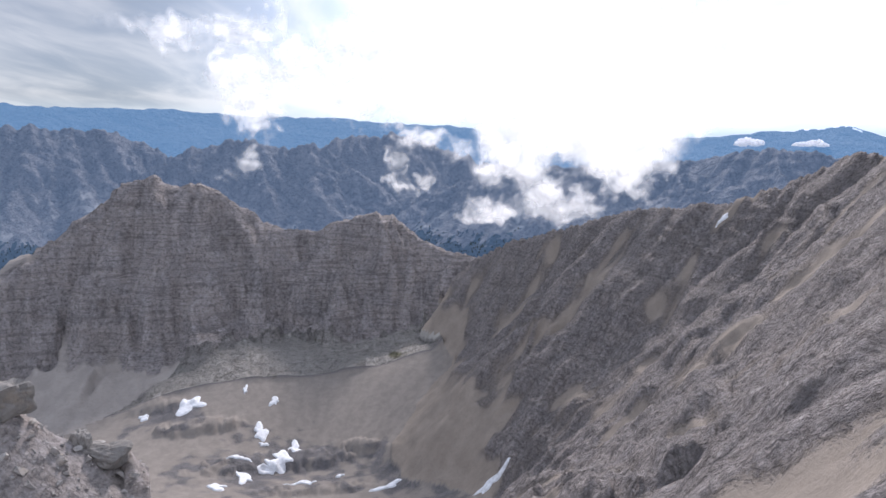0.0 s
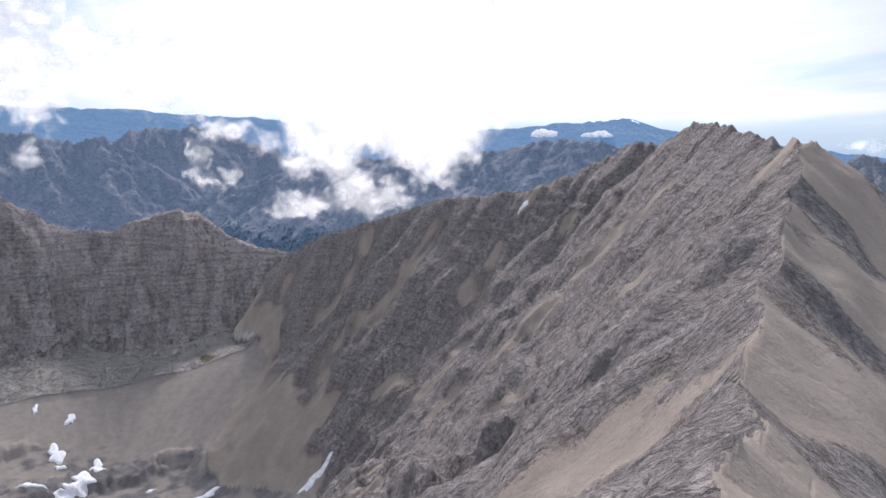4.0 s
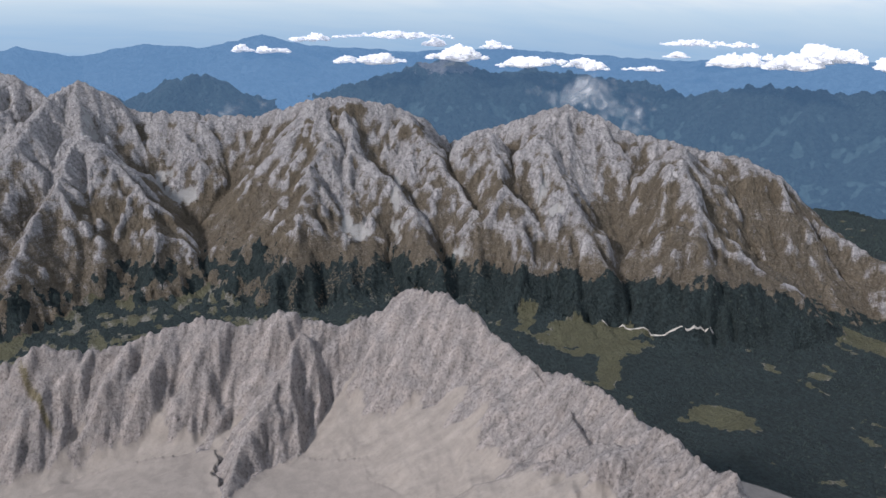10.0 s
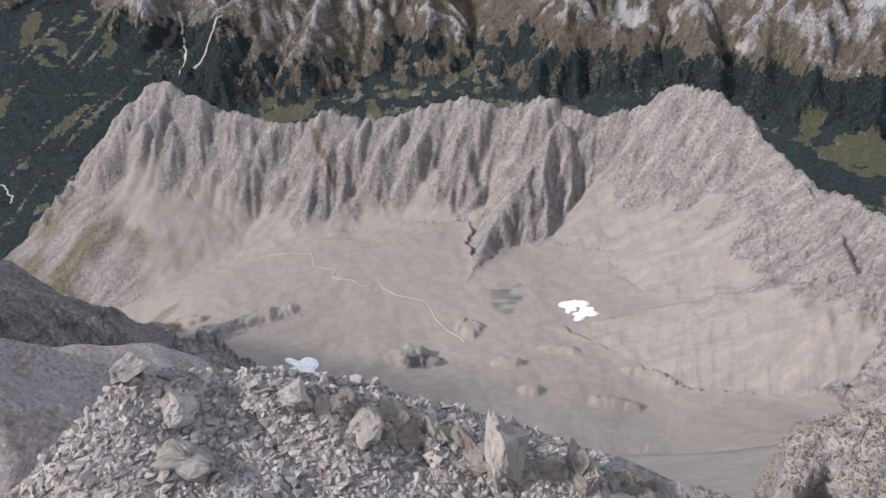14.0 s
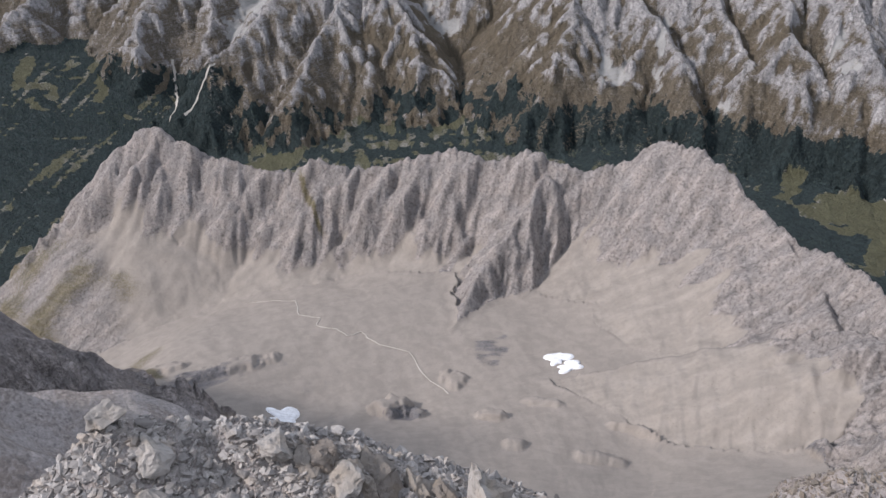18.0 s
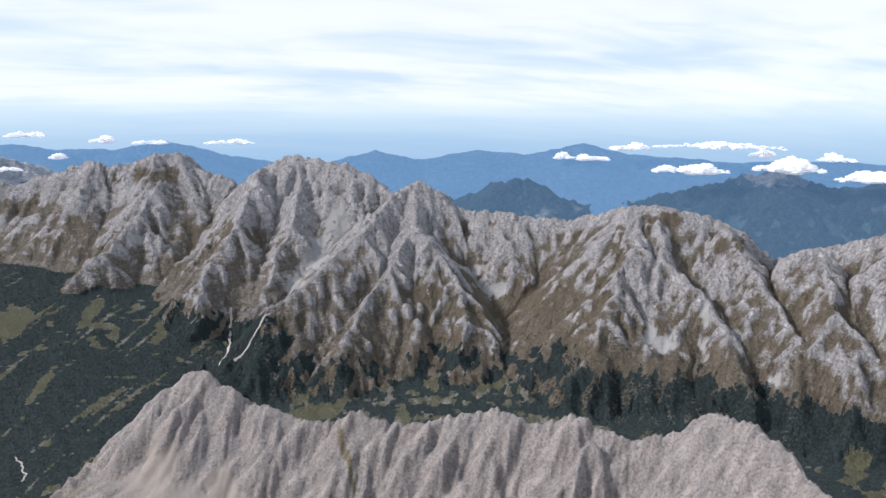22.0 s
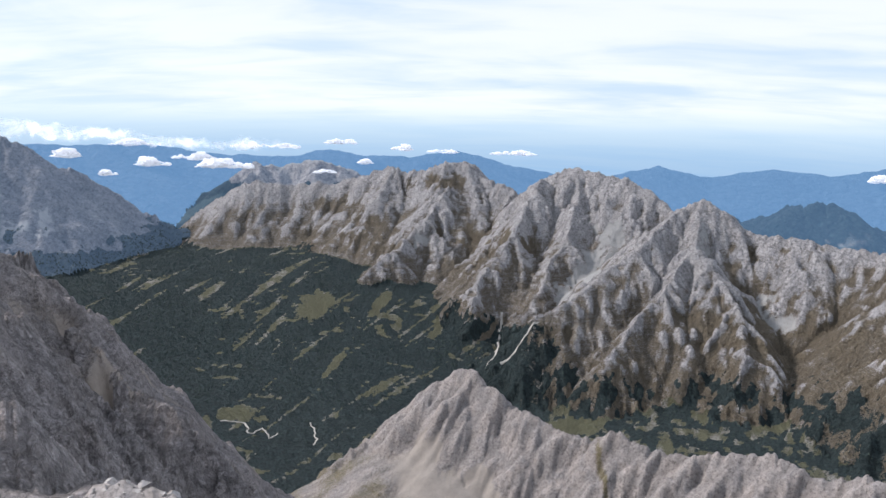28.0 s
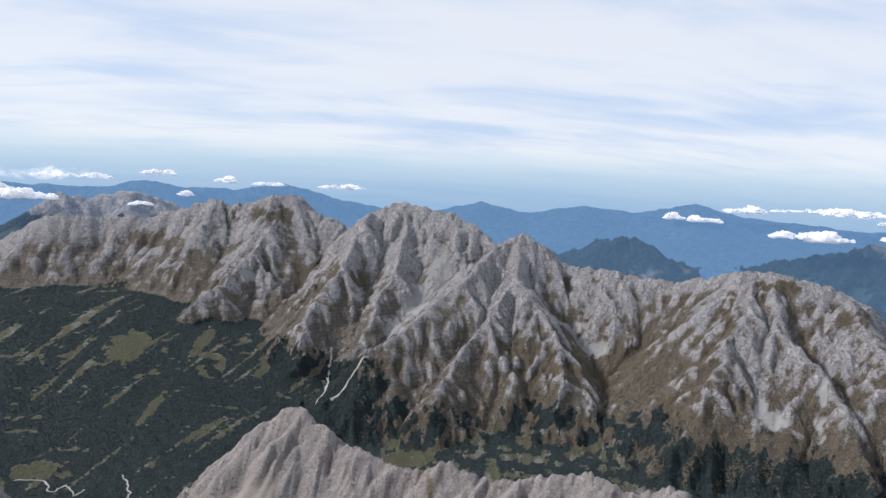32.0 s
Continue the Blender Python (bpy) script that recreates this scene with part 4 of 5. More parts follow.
# pastures on the valley floor: azimuth, distance, half widths (degrees, share of the distance), slant
MEADOWS = ((77.3, 2450, 1.6, 0.05, 10), (70.8, 1740, 1.3, 0.025, 5), (82.6, 2480, 0.6, 0.05, 18), (87.6, 2380, 0.6, 0.07, 18), (98.5, 1760, 2.4, 0.04, 0),
           (112.5, 1930, 2.0, 0.04, 5), (109.3, 2030, 1.2, 0.03, 0), (104, 2150, 1.0, 0.06, 0), (146, 1580, 4.5, 0.08, 10), (152, 1760, 5.5, 0.045, 0), (147.2, 1400, 1.1, 0.07, 0),
           (157, 1275, 3.0, 0.045, 0), (140.4, 1700, 1.0, 0.08, 8), (165, 1880, 2.2, 0.03, 0), (92, 1800, 1.2, 0.03, 0), (136, 1750, 1.2, 0.05, 10),
           (79, 2050, 0.5, 0.05, 20))


# upper edge of the woods across the valley: azimuth, elevation from the summit
TREE_LINE = ((66, -8.8), (68, -9.3), (70, -11.4), (71.9, -12.4), (73.7, -9.9), (77, -10.4), (80, -12), (82.2, -14.2), (83.6, -12.5), (87.6, -14.5), (92.2, -15.2), (96.3, -16.5), (99.1, -19), (104, -19.2),
             (108.1, -17.7), (115, -17.7), (118.7, -17.6), (121.4, -19.5), (131, -19.3), (140, -19.5), (150, -19.6), (160, -20))


# grey slabs bared in the scree: direction from the summit, half widths
SLABS = ((-13, -25.6, 9, 2.6), (-2, -27.2, 7, 1.6), (-21, -21.5, 4, 1.2), (91.0, -37.6, 5.5, 0.9), (107.5, -42.8, 2.4, 0.6), (116.5, -38.6, 2.2, 1.6))


def blurred(g, n):
    """Mean over 2n + 1 cells both ways."""
    for axis in (0, 1):
        c = np.cumsum(np.concatenate([np.take(g, [0] * (n + 1), axis), g, np.take(g, [-1] * n, axis)], axis), axis)
        lo, hi = np.take(c, range(0, g.shape[axis]), axis), np.take(c, range(2 * n + 1, g.shape[axis] + 2 * n + 1), axis)
        g = (hi - lo) / (2 * n + 1)
    return g


FINE = 0.115
AZIMUTHS = np.concatenate([np.arange(-48, -36, 1.0), np.arange(-36, 172, FINE), np.arange(172, 312, 2.0)])


def make_terrain():
    rr = radii()
    az = np.radians(AZIMUTHS)
    na, nr = len(az), len(rr)
    a2, r2 = np.meshgrid(az, rr, indexing="ij")
    x, y, r = (r2 * np.sin(a2)).ravel(), (r2 * np.cos(a2)).ravel(), r2.ravel()
    spacing = np.maximum(r * 0.0021, np.tile(np.gradient(rr), na) * 0.8)
    z, owner, screes, hollow, tone = terrain(x, y, spacing, (na, nr))
    grid = z.reshape(na, nr)
    dzr = np.gradient(grid, axis=1) / np.gradient(rr)[None, :]
    dza = np.gradient(grid, axis=0) / (np.gradient(np.unwrap(az))[:, None] * np.maximum(rr[None, :], 0.05))
    slope = np.hypot(dzr, dza).ravel()
    bulge = (grid - blurred(blurred(grid, 4), 4)).ravel() / np.maximum(spacing, 0.1)
    # cover
    n1, n2, n3 = perlin(x / 160, y / 160, 90), perlin(x / 45, y / 45, 91), perlin(x / 420, y / 420, 92)
    n4 = perlin(x / 14, y / 14, 94)
    far = np.isin(owner, [OWNERS.index(o) for o in ("range_west", "range_mid", "pyramid", "dome", "shoulder")])
    floor = (owner == 0) & (r > 900)
    deg = np.degrees(np.arctan2(x, y))
    turf = 0.60 - bulge * 0.25 - (slope - 0.8) * 0.30 + n1 * 0.22 + n2 * 0.12 - np.clip((z + 455) / 240, -0.5, 0.8) * (0.75 + 0.3 * n3)
    grass = np.where(far, 0.8 * smooth(turf - 0.12 + 0.5 * perlin(x / 30, y / 30, 96) - 0.2 * hollow, -0.1, 0.7) * (0.8 + 0.2 * smooth(deg, 98, 112)), 0)
    meadow = np.full(x.shape, -1.0)
    for az0, r0, da, dr, turn in MEADOWS:
        q = np.log(r / r0)
        u, v = (deg - az0 - turn * q) / da, q / dr
        meadow = np.maximum(meadow, 1 - u * u - v * v)
    grass = np.where(floor, np.maximum(smooth(meadow + n2 * 0.5 + n1 * 0.3 + n4 * 0.4, 0.0, 0.3), 0.7 * smooth(n2 + n1 * 0.7 + n3 * 0.5 + perlin(x / 18, y / 18, 93) * 0.35, 0.62, 0.85)), grass)
    cirque_turf = smooth(1 - ((deg - 83.5) / 3.5) ** 2 - ((r - 560) / 60) ** 2 + n2, 0.2, 0.8) * 0.7
    grass = np.where(owner == OWNERS.index("basin"), cirque_turf, grass)
    fr = owner == OWNERS.index("front")
    grass = np.where(fr, np.maximum(smooth((deg - 86) * -0.06 + n2 * 0.6, 0.0, 0.7) * smooth(z, -315, -350) * 0.6,
                                    smooth(0.9 - np.abs(deg - 102.2 + (r - 700) * 0.02 + n2) / 0.7 + n1, 0.1, 0.9) * smooth(z, -334, -342) * smooth(z, -400, -385) * 0.8), grass)
    tilt = np.degrees(np.arctan((z - EYE) / np.maximum(r, 1)))
    line = np.interp(deg, *zip(*TREE_LINE)) + 0.5 * n3 + 0.7 * n1 + 0.9 * n2 + 0.9 * n4
    line = EYE + r * np.tan(np.radians(line))
    wooded = far | np.isin(owner, [OWNERS.index("head_range"), OWNERS.index("back_range")])
    line = np.where(owner == OWNERS.index("head_range"), -480 + n3 * 60 + n1 * 60 + n2 * 60, line)
    wood = np.where(wooded, smooth(line - z, -22, 22), 0)
    wood = np.where(floor & (z < np.where(deg < 72, -250, -470)) & ((deg > 38) | (r > 1700)), np.clip(1.1 - grass * 1.5, 0, 1), wood) * np.where(r > 1000, 1, 0)
    clump = perlin(deg / 1.25, r / 55, 120) + 0.6 * perlin(deg / 0.5, r / 22, 121)
    glade = perlin((deg - 34 * np.log(r)) / 1.3, r / 420, 122) + 0.4 * perlin((deg - 34 * np.log(r)) / 0.45, r / 160, 123) + 0.35 * n1 + 0.3 * n4
    open_share = smooth(deg, 92, 98) * (0.75 - 0.35 * smooth(deg, 112, 124) - 0.33 * smooth(deg, 132, 142))
    wooded_now = (wood > 0.01) & (r > 1000) & (far | floor)
    thin = np.maximum(open_share * smooth(clump, -0.02, 0.18), 0.85 * (1 - smooth(deg, 90, 96)) * smooth(glade, 0.42, 0.75))
    wood = np.where(wooded_now, wood * (1 - thin), wood)
    grass = np.where(wooded_now, np.maximum(grass, 0.85 - 0.35 * smooth(perlin(deg / 0.8, r / 80, 124), -0.1, 0.4)), grass)
    wood = np.where(np.isin(owner, [OWNERS.index("blue_near"), OWNERS.index("blue_far"), OWNERS.index("blue_west")]), 1.0, wood)
    grass = np.where(owner == OWNERS.index("blue_near"), smooth(z, -330, -270) * smooth(n1, -0.2, 0.3), grass)
    wood = np.where(owner == OWNERS.index("blue_near"), 1 - grass, wood)
    pale = owner == OWNERS.index("pale_range")
    wood = np.where(pale, smooth(-330 + n1 * 40 + n2 * 30 - z, -15, 15), wood)
    grass = np.where(pale, 0.6 * smooth(n1 - bulge * 0.4, 0.0, 0.5), grass)
    bare = owner == OWNERS.index("blue_near")
    screes = np.where(bare, smooth(0.2 - bulge * 0.5 + n2 * 0.5, 0.3, 0.7), screes)
    wood = np.where(bare, np.clip(wood - 0.9 * smooth(-bulge * 0.2 + n2 * 0.3 + np.clip((z + 375) / 90, -1.5, 0.9), 0.2, 0.8), 0, 1), wood)
    snowy = owner == OWNERS.index("blue_west")
    screes = np.where(snowy, smooth((z + 30) / 60 + 0.8 * n2 + 0.5 * n1 - 3 * (deg < 15), 0.8, 1.1), np.where(owner == OWNERS.index("blue_far"), 0.0, screes))
    wood = np.where(snowy, 1 - screes, wood)
    screes = np.where((owner == 0) & (r > 1000), 0.3, screes)
    cir = owner == OWNERS.index("basin")
    screes = np.where(cir, smooth(n2 * 0.8 + n1 * 0.6 + perlin(x / 9, y / 9, 95) * 0.25 + 0.4 * perlin(deg / 0.8, r / 130, 97), -0.95, -0.35) * 0.4 + 0.6, screes)
    tilt = np.degrees(np.arctan((z - EYE) / np.maximum(r, 1)))
    for az0, el0, da, de in SLABS:
        screes = np.where(cir, screes * (1 - 0.8 * smooth(1 - ((deg - az0) / da) ** 2 - ((tilt - el0) / de) ** 2 + 0.8 * n2 + 0.6 * n4 + 0.5 * perlin(deg / 1.5, tilt / 0.25, 98), -0.1, 1.1)), screes)
    screes = np.where(fr, smooth(screes, 0.1, 0.6) * (1 - 0.7 * smooth(-deg + n2, -87, -82)), screes)
    screes = np.where(cir & (r < 350) & (deg > 60), 0.95, screes)
    screes = np.where(np.isin(owner, [OWNERS.index("head_range"), OWNERS.index("back_range")]), screes * 0.75 * smooth(n2 + n1 + 0.6 * n4, -0.4, 0.9), screes)
    tilt = np.degrees(np.arctan((z - EYE) / np.maximum(r, 1)))
    cover = np.nonzero(far)[0]
    g, t, deg_c, tilt_c, ragged = grass[cover], np.zeros(len(cover)), deg[cover], tilt[cover], (0.9 * n1 + 1.0 * n2 + 0.7 * n4 - 0.35 * bulge)[cover]
    for p in FACES:
        g = g * (1 - 0.8 * within(deg_c, tilt_c, *p, ragged))
    for p in TURVES:
        g = np.maximum(g, min(1.0, 1.45 * p[4]) * within(deg_c, tilt_c, *p[:4], ragged))
    for p in TALUS:
        t = np.maximum(t, within(deg_c, tilt_c, *p, ragged))
    grass[cover] = g * (1 - 0.9 * t)
    talus = np.zeros(x.shape)
    talus[cover] = t
    screes = np.where(far, smooth(0.1 - bulge * 0.5 - (slope - 0.75) * 0.5 + n1 * 0.3, 0.1, 0.6) * 0.4, screes)
    screes = np.maximum(screes, talus)
    # one sheet, shared out to the mountains it belongs to
    i = np.arange(na)[:, None]
    j = np.arange(nr - 1)[None, :]
    i2 = (i + 1) % na
    quads = np.stack([i * nr + j, i * nr + j + 1, i2 * nr + j + 1, i2 * nr + j], -1).reshape(-1, 4)
    face_owner = owner[quads[:, 0]]
    made = {}
    for k, name in enumerate(OWNERS):
        q = quads[face_owner == k]
        if not len(q):
            continue
        used, inv = np.unique(q, return_inverse=True)
        me = bpy.data.meshes.new(name)
        me.vertices.add(len(used))
        me.vertices.foreach_set("co", np.stack([x[used], y[used], z[used]], 1).astype(np.float32).ravel())
        me.loops.add(len(q) * 4)
        me.loops.foreach_set("vertex_index", inv.ravel().astype(np.int32))
        me.polygons.add(len(q))
        me.polygons.foreach_set("loop_start", np.arange(0, len(q) * 4, 4, dtype=np.int32))
        me.polygons.foreach_set("use_smooth", np.ones(len(q), dtype=bool))
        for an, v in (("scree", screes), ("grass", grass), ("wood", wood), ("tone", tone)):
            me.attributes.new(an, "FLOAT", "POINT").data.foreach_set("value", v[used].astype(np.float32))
        me.update(calc_edges=True)
        made[name] = me
    return made, dict(rr=rr, az=az, z=grid, x=x, y=y, wood=wood, grass=grass, owner=owner, slope=slope)


def radians_to(x, y, az0):
    """Degrees of direction past az0."""
    return np.degrees(np.arctan2(x, y)) - az0


LOOKS = {
    "ground": ("ground", "valley", "valley floors and scree basins of pale limestone", "ground", "structure"),
    "basin": ("scree_basin", "basin", "pale scree and slabs filling the cirques below the summit", "scree", "structure"),
    "summit": ("summit_outcrop", "summit", "broken grey limestone summit ground with loose rubble", "rock", ""),
    "peak": ("mountain", "near", "pale limestone peak with a tan scree flank and layered ledges", "mountain", ""),
    "wall": ("mountain", "layered", "dark layered limestone wall above a scree cirque", "mountain", ""),
    "front": ("mountain", "front", "sharp pale limestone ridge with fluted walls", "mountain", ""),
    "range_west": ("mountain", "range", "grey limestone mountain with brown turf bands above the forest", "mountain", ""),
    "range_mid": ("mountain", "range", "blocky grey limestone peak with a shaded bowl of scree", "mountain", ""),
    "pyramid": ("mountain", "range", "pointed pale limestone peak above brown grassy slopes", "mountain", ""),
    "dome": ("mountain", "range", "rounded limestone peak with rock ribs and turf", "mountain", ""),
    "shoulder": ("mountain", "range", "broad limestone shoulder with brown turf falling to the valley", "mountain", ""),
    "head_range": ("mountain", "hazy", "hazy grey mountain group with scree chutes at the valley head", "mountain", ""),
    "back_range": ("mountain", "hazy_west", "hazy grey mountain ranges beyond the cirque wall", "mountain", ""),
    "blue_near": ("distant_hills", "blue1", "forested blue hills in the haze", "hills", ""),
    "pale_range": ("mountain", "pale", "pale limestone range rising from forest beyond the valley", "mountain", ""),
    "blue_west": ("backdrop_range", "blue2", "mountain range behind the cloudy western peaks, pale blue by painted haze", "backdrop", "structure"),
    "blue_far": ("backdrop_range", "blue2", "mountain range on the horizon, pale blue by painted haze", "backdrop", "structure"),
}
MESHES, LAND = make_terrain()
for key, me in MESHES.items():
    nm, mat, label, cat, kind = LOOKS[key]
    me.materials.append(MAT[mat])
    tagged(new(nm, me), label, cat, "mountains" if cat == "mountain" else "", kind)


# ---------------------------------------------------------------- finding places on the ground
def ground_at(x, y):
    a = math.degrees(math.atan2(x, y))
    if a < -48:
        a += 360
    az = np.degrees(LAND["az"])
    r = math.hypot(x, y)
    i = min(max(int(np.searchsorted(az, a)) - 1, 0), len(az) - 2)
    j = min(max(int(np.searchsorted(LAND["rr"], r)) - 1, 0), len(LAND["rr"]) - 2)
    u = (a - az[i]) / (az[i + 1] - az[i])
    v = (r - LAND["rr"][j]) / (LAND["rr"][j + 1] - LAND["rr"][j])
    g = LAND["z"]
    return float((g[i, j] * (1 - u) + g[i + 1, j] * u) * (1 - v) + (g[i, j + 1] * (1 - u) + g[i + 1, j + 1] * u) * v)


def meet(az, el, beyond=1.0):
    """The place on the ground that lies in that direction from the summit."""
    i = int(np.argmin(np.abs(np.degrees(LAND["az"]) - az)))
    rr = LAND["rr"]
    gap = LAND["z"][i] - (EYE + rr * math.tan(math.radians(el)))
    hit = np.nonzero((gap > 0) & (rr > beyond))[0]
    j = max(int(hit[0]), 1) if len(hit) else len(rr) - 20
    u = gap[j - 1] / (gap[j - 1] - gap[j]) if gap[j - 1] < 0 else 0
    r = rr[j - 1] + u * (rr[j] - rr[j - 1])
    a = math.radians(az)
    return Vector((r * math.sin(a), r * math.cos(a), ground_at(r * math.sin(a), r * math.cos(a))))


def mesh_of(name, verts, faces, mat, smooth_faces=False):
    me = bpy.data.meshes.new(name)
    me.from_pydata(verts, [], faces)
    me.materials.append(mat)
    if smooth_faces:
        me.polygons.foreach_set("use_smooth", np.ones(len(me.polygons), dtype=bool))
    me.update()
    return me


def part(name, me, parent, label=""):
    ob = new(name, me)
    ob.parent = parent
    return tagged(ob, label) if label else ob


# ---------------------------------------------------------------- snow patches
def plain_material(name, color, color2, scale, rough=0.9, bump_by=0.0):
    m, t, b, pos = surface(name, rough)
    n = noise_node(t, pos, scale, 6, 0.65)
    t.links.new(mix_node(t, ramp_node(t, n, 0.35, 0.65), color, color2), b.inputs["Base Color"])
    if bump_by:
        bump(t, b, n, bump_by, 0.7)
    return m


SNOW = plain_material("old_snow", (0.82, 0.84, 0.88), (0.62, 0.63, 0.66), 0.25, 0.6, 0.3)


def snow_patch(az, el, wide, deep, turn, seed):
    """A sagging field of old snow that lies on the ground; wide across the view and deep along it, in metres."""
    rng = random.Random(seed)
    c = meet(az, el, 100)
    a = math.radians(az)
    across, along = Vector((math.cos(a), -math.sin(a), 0)), Vector((math.sin(a), math.cos(a), 0))
    n, rings = 40, 6
    ph = [rng.uniform(0, 6.28) for _ in range(5)]
    outline = []
    for k in range(n):
        th = 2 * math.pi * k / n
        outline.append(1 + sum(math.sin(th * (q + 2) + ph[q]) * 0.27 / (q + 1) ** 0.5 for q in range(5)))
    verts, faces = [], []
    for ring in range(rings + 1):
        f = ring / rings
        for k in range(n):
            th = 2 * math.pi * k / n
            u, v = math.cos(th) * outline[k] * f * wide / 2, math.sin(th) * outline[k] * f * deep / 2
            u, v = u * math.cos(turn) - v * math.sin(turn) * wide / deep, v * math.cos(turn) + u * math.sin(turn) * deep / wide
            p = c + across * u + along * v
            verts.append((p.x, p.y, ground_at(p.x, p.y) + (1 - f ** 4) * 0.8 + 0.9 - 1.6 * (f > 0.99)))
    for ring in range(rings):
        for k in range(n):
            k2 = (k + 1) % n
            faces.append((ring * n + k, ring * n + k2, (ring + 1) * n + k2, (ring + 1) * n + k))
    ob = new("snow_patch", mesh_of("snow_patch", verts, faces, SNOW, True))
    return tagged(ob, "patch of old white snow lying in the scree cirque", "snow patch", "snow patches in the cirques")


for k, (az, el, wide, deep, turn) in enumerate((
        (-19.5, -20.8, 32, 34, 0.3), (-14.2, -23.2, 20, 26, -0.2), (-13.6, -25.7, 22, 22, 0.3), (-12.6, -25.2, 26, 26, 0.5), (-11.6, -24.6, 18, 22, 0.6), (-15.6, -26.3, 20, 20, 0.4),
        (-17.8, -26.7, 22, 14, 0), (-11.3, -27.0, 34, 10, 0.1), (-4.1, -27.6, 32, 12, 0.15), (4.6, -27.2, 26, 12, 0.4), (-13.1, -21.0, 12, 16, 0), (-22.8, -21.3, 14, 14, 0.3), (-16.1, -24.8, 24, 9, 0),
        (-15.3, -20.0, 6, 16, 0.2), (-14.0, -24.1, 10, 7, 0), (-8.0, -26.7, 10, 5, 0), (21.2, -6.6, 12, 5, 0), (123.2, -38.6, 17, 24, 0.2), (124.5, -39.1, 22, 17, -0.5), (95.6, -41.9, 24, 46, 0.1))):
    snow_patch(az, el, wide, deep, turn, 100 + k)


# ---------------------------------------------------------------- trails and gravel chutes
GRAVEL = plain_material("pale_gravel", (0.42, 0.395, 0.36), (0.34, 0.32, 0.29), 0.3, 0.95)


CLEARED = []


def ribbon(name, way, wide, label, category, mat, lift=0.5):
    """A strip laid over the ground along places given by direction from the summit."""
    rng = random.Random(len(way) * 7 + int(way[0][0] * 10))
    pts = [meet(az, el, 200) for az, el in way]
    line = []
    for p, q in zip(pts[:-1], pts[1:]):
        steps = max(3, int((q - p).length / 9))
        for k in range(steps):
            line.append(p.lerp(q, k / steps))
    line.append(pts[-1])
    CLEARED.extend((p.x, p.y, wide * 0.8 + 3) for p in line)
    verts, faces = [], []
    for k, p in enumerate(line):
        d = (line[min(k + 1, len(line) - 1)] - line[max(k - 1, 0)]).to_2d()
        d = d.normalized() if d.length > 0 else Vector((1, 0))
        w = wide * rng.uniform(0.6, 1.3) / 2
        p = p + Vector((-d.y, d.x, 0)) * wide * (0.2 if name == 'gravel_chute' else 1.0) * (0.9 * math.sin(k * 0.9 + len(way)) + 0.5 * math.sin(k * 2.3))
        for s, dz in ((-1.0, -0.8), (-0.8, 1.0), (0.8, 1.0), (1.0, -0.8)):
            x, y = p.x - d.y * w * s, p.y + d.x * w * s
            verts.append((x, y, ground_at(x, y) + lift * dz))
    for k in range(len(line) - 1):
        for c in range(3):
            faces.append((k * 4 + c, k * 4 + c + 1, k * 4 + 5 + c, k * 4 + 4 + c))
    return tagged(new(name, mesh_of(name, verts, faces, mat)), label, category, "", "structure")


ribbon("trail", ((94.2, -33.0), (96.7, -33.1), (98.4, -33.4), (98.7, -34.5), (100.4, -35.0), (100.1, -35.5), (101.8, -36.0), (102.8, -36.6), (104.2, -36.4), (104.6, -36.9), (105.9, -37.5), (108.6, -38.3), (110.2, -40.2),
                 (112.4, -41.6)), 1.0, "pale footpath winding across the scree basin", "trail", GRAVEL)
ribbon("gravel_chute", ((92.3, -14.6), (92.1, -16.6), (91.9, -17.9), (91.2, -18.8)), 9, "white gravel stream bed cutting through the forest", "gravel chute", GRAVEL, 1.5)
ribbon("gravel_chute", ((95.2, -15.2), (94.0, -16.7), (92.3, -18.5)), 6, "white gravel stream bed cutting through the forest", "gravel chute", GRAVEL, 1.5)
ribbon("trail", ((69.9, -22.4), (71.7, -22.6), (72.1, -23.4), (72.6, -23.5), (73.2, -23.1), (73.6, -23.9), (74.3, -23.6)), 4, "pale forest road with hairpin bends", "road", GRAVEL, 1.5)
ribbon("trail", ((77.0, -23.0), (77.2, -23.6), (77.5, -24.2), (77.0, -24.6)), 3.5, "pale forest road in the valley", "road", GRAVEL, 1.5)
ribbon("trail", ((146, -23.3), (149, -23.6), (152, -23.4), (155, -23.1)), 5, "pale track across the valley pasture", "road", GRAVEL, 1.0)


# ---------------------------------------------------------------- forest
def forest_material():
    m, t, b, pos = surface("spruce_hazed", 0.95)
    isl = t.nodes.new("ShaderNodeNewGeometry").outputs["Random Per Island"]
    n = noise_node(t, pos, 0.006, 4, 0.6)
    # greens pushed towards blue to carry the haze of distance
    c = mix_node(t, isl, (0.026, 0.040, 0.041), (0.050, 0.066, 0.056))
    t.links.new(mix_node(t, ramp_node(t, n, 0.4, 0.65), c, (0.033, 0.049, 0.050)), b.inputs["Base Color"])
    return m


def grow_forest(count):
    """Spruces and mountain pines on all wooded ground in sight, each two stacked cones."""
    rng = np.random.RandomState(5)
    az, rr, z = LAND["az"], LAND["rr"], LAND["z"]
    fine = len(AZIMUTHS) - 70
    el = (z - EYE) / np.maximum(rr[None, :], 0.05)
    seen = el >= np.maximum.accumulate(el, axis=1) - 0.004
    wood = LAND["wood"].reshape(z.shape)
    own = LAND["owner"].reshape(z.shape)
    ok = seen & (wood > 0.4) & (rr[None, :] > 880) & (rr[None, :] < 3500)
    ok &= ~np.isin(own, [OWNERS.index("blue_near"), OWNERS.index("blue_far"), OWNERS.index("blue_west")])
    ok[fine:] = False
    ii, jj = np.nonzero(ok)
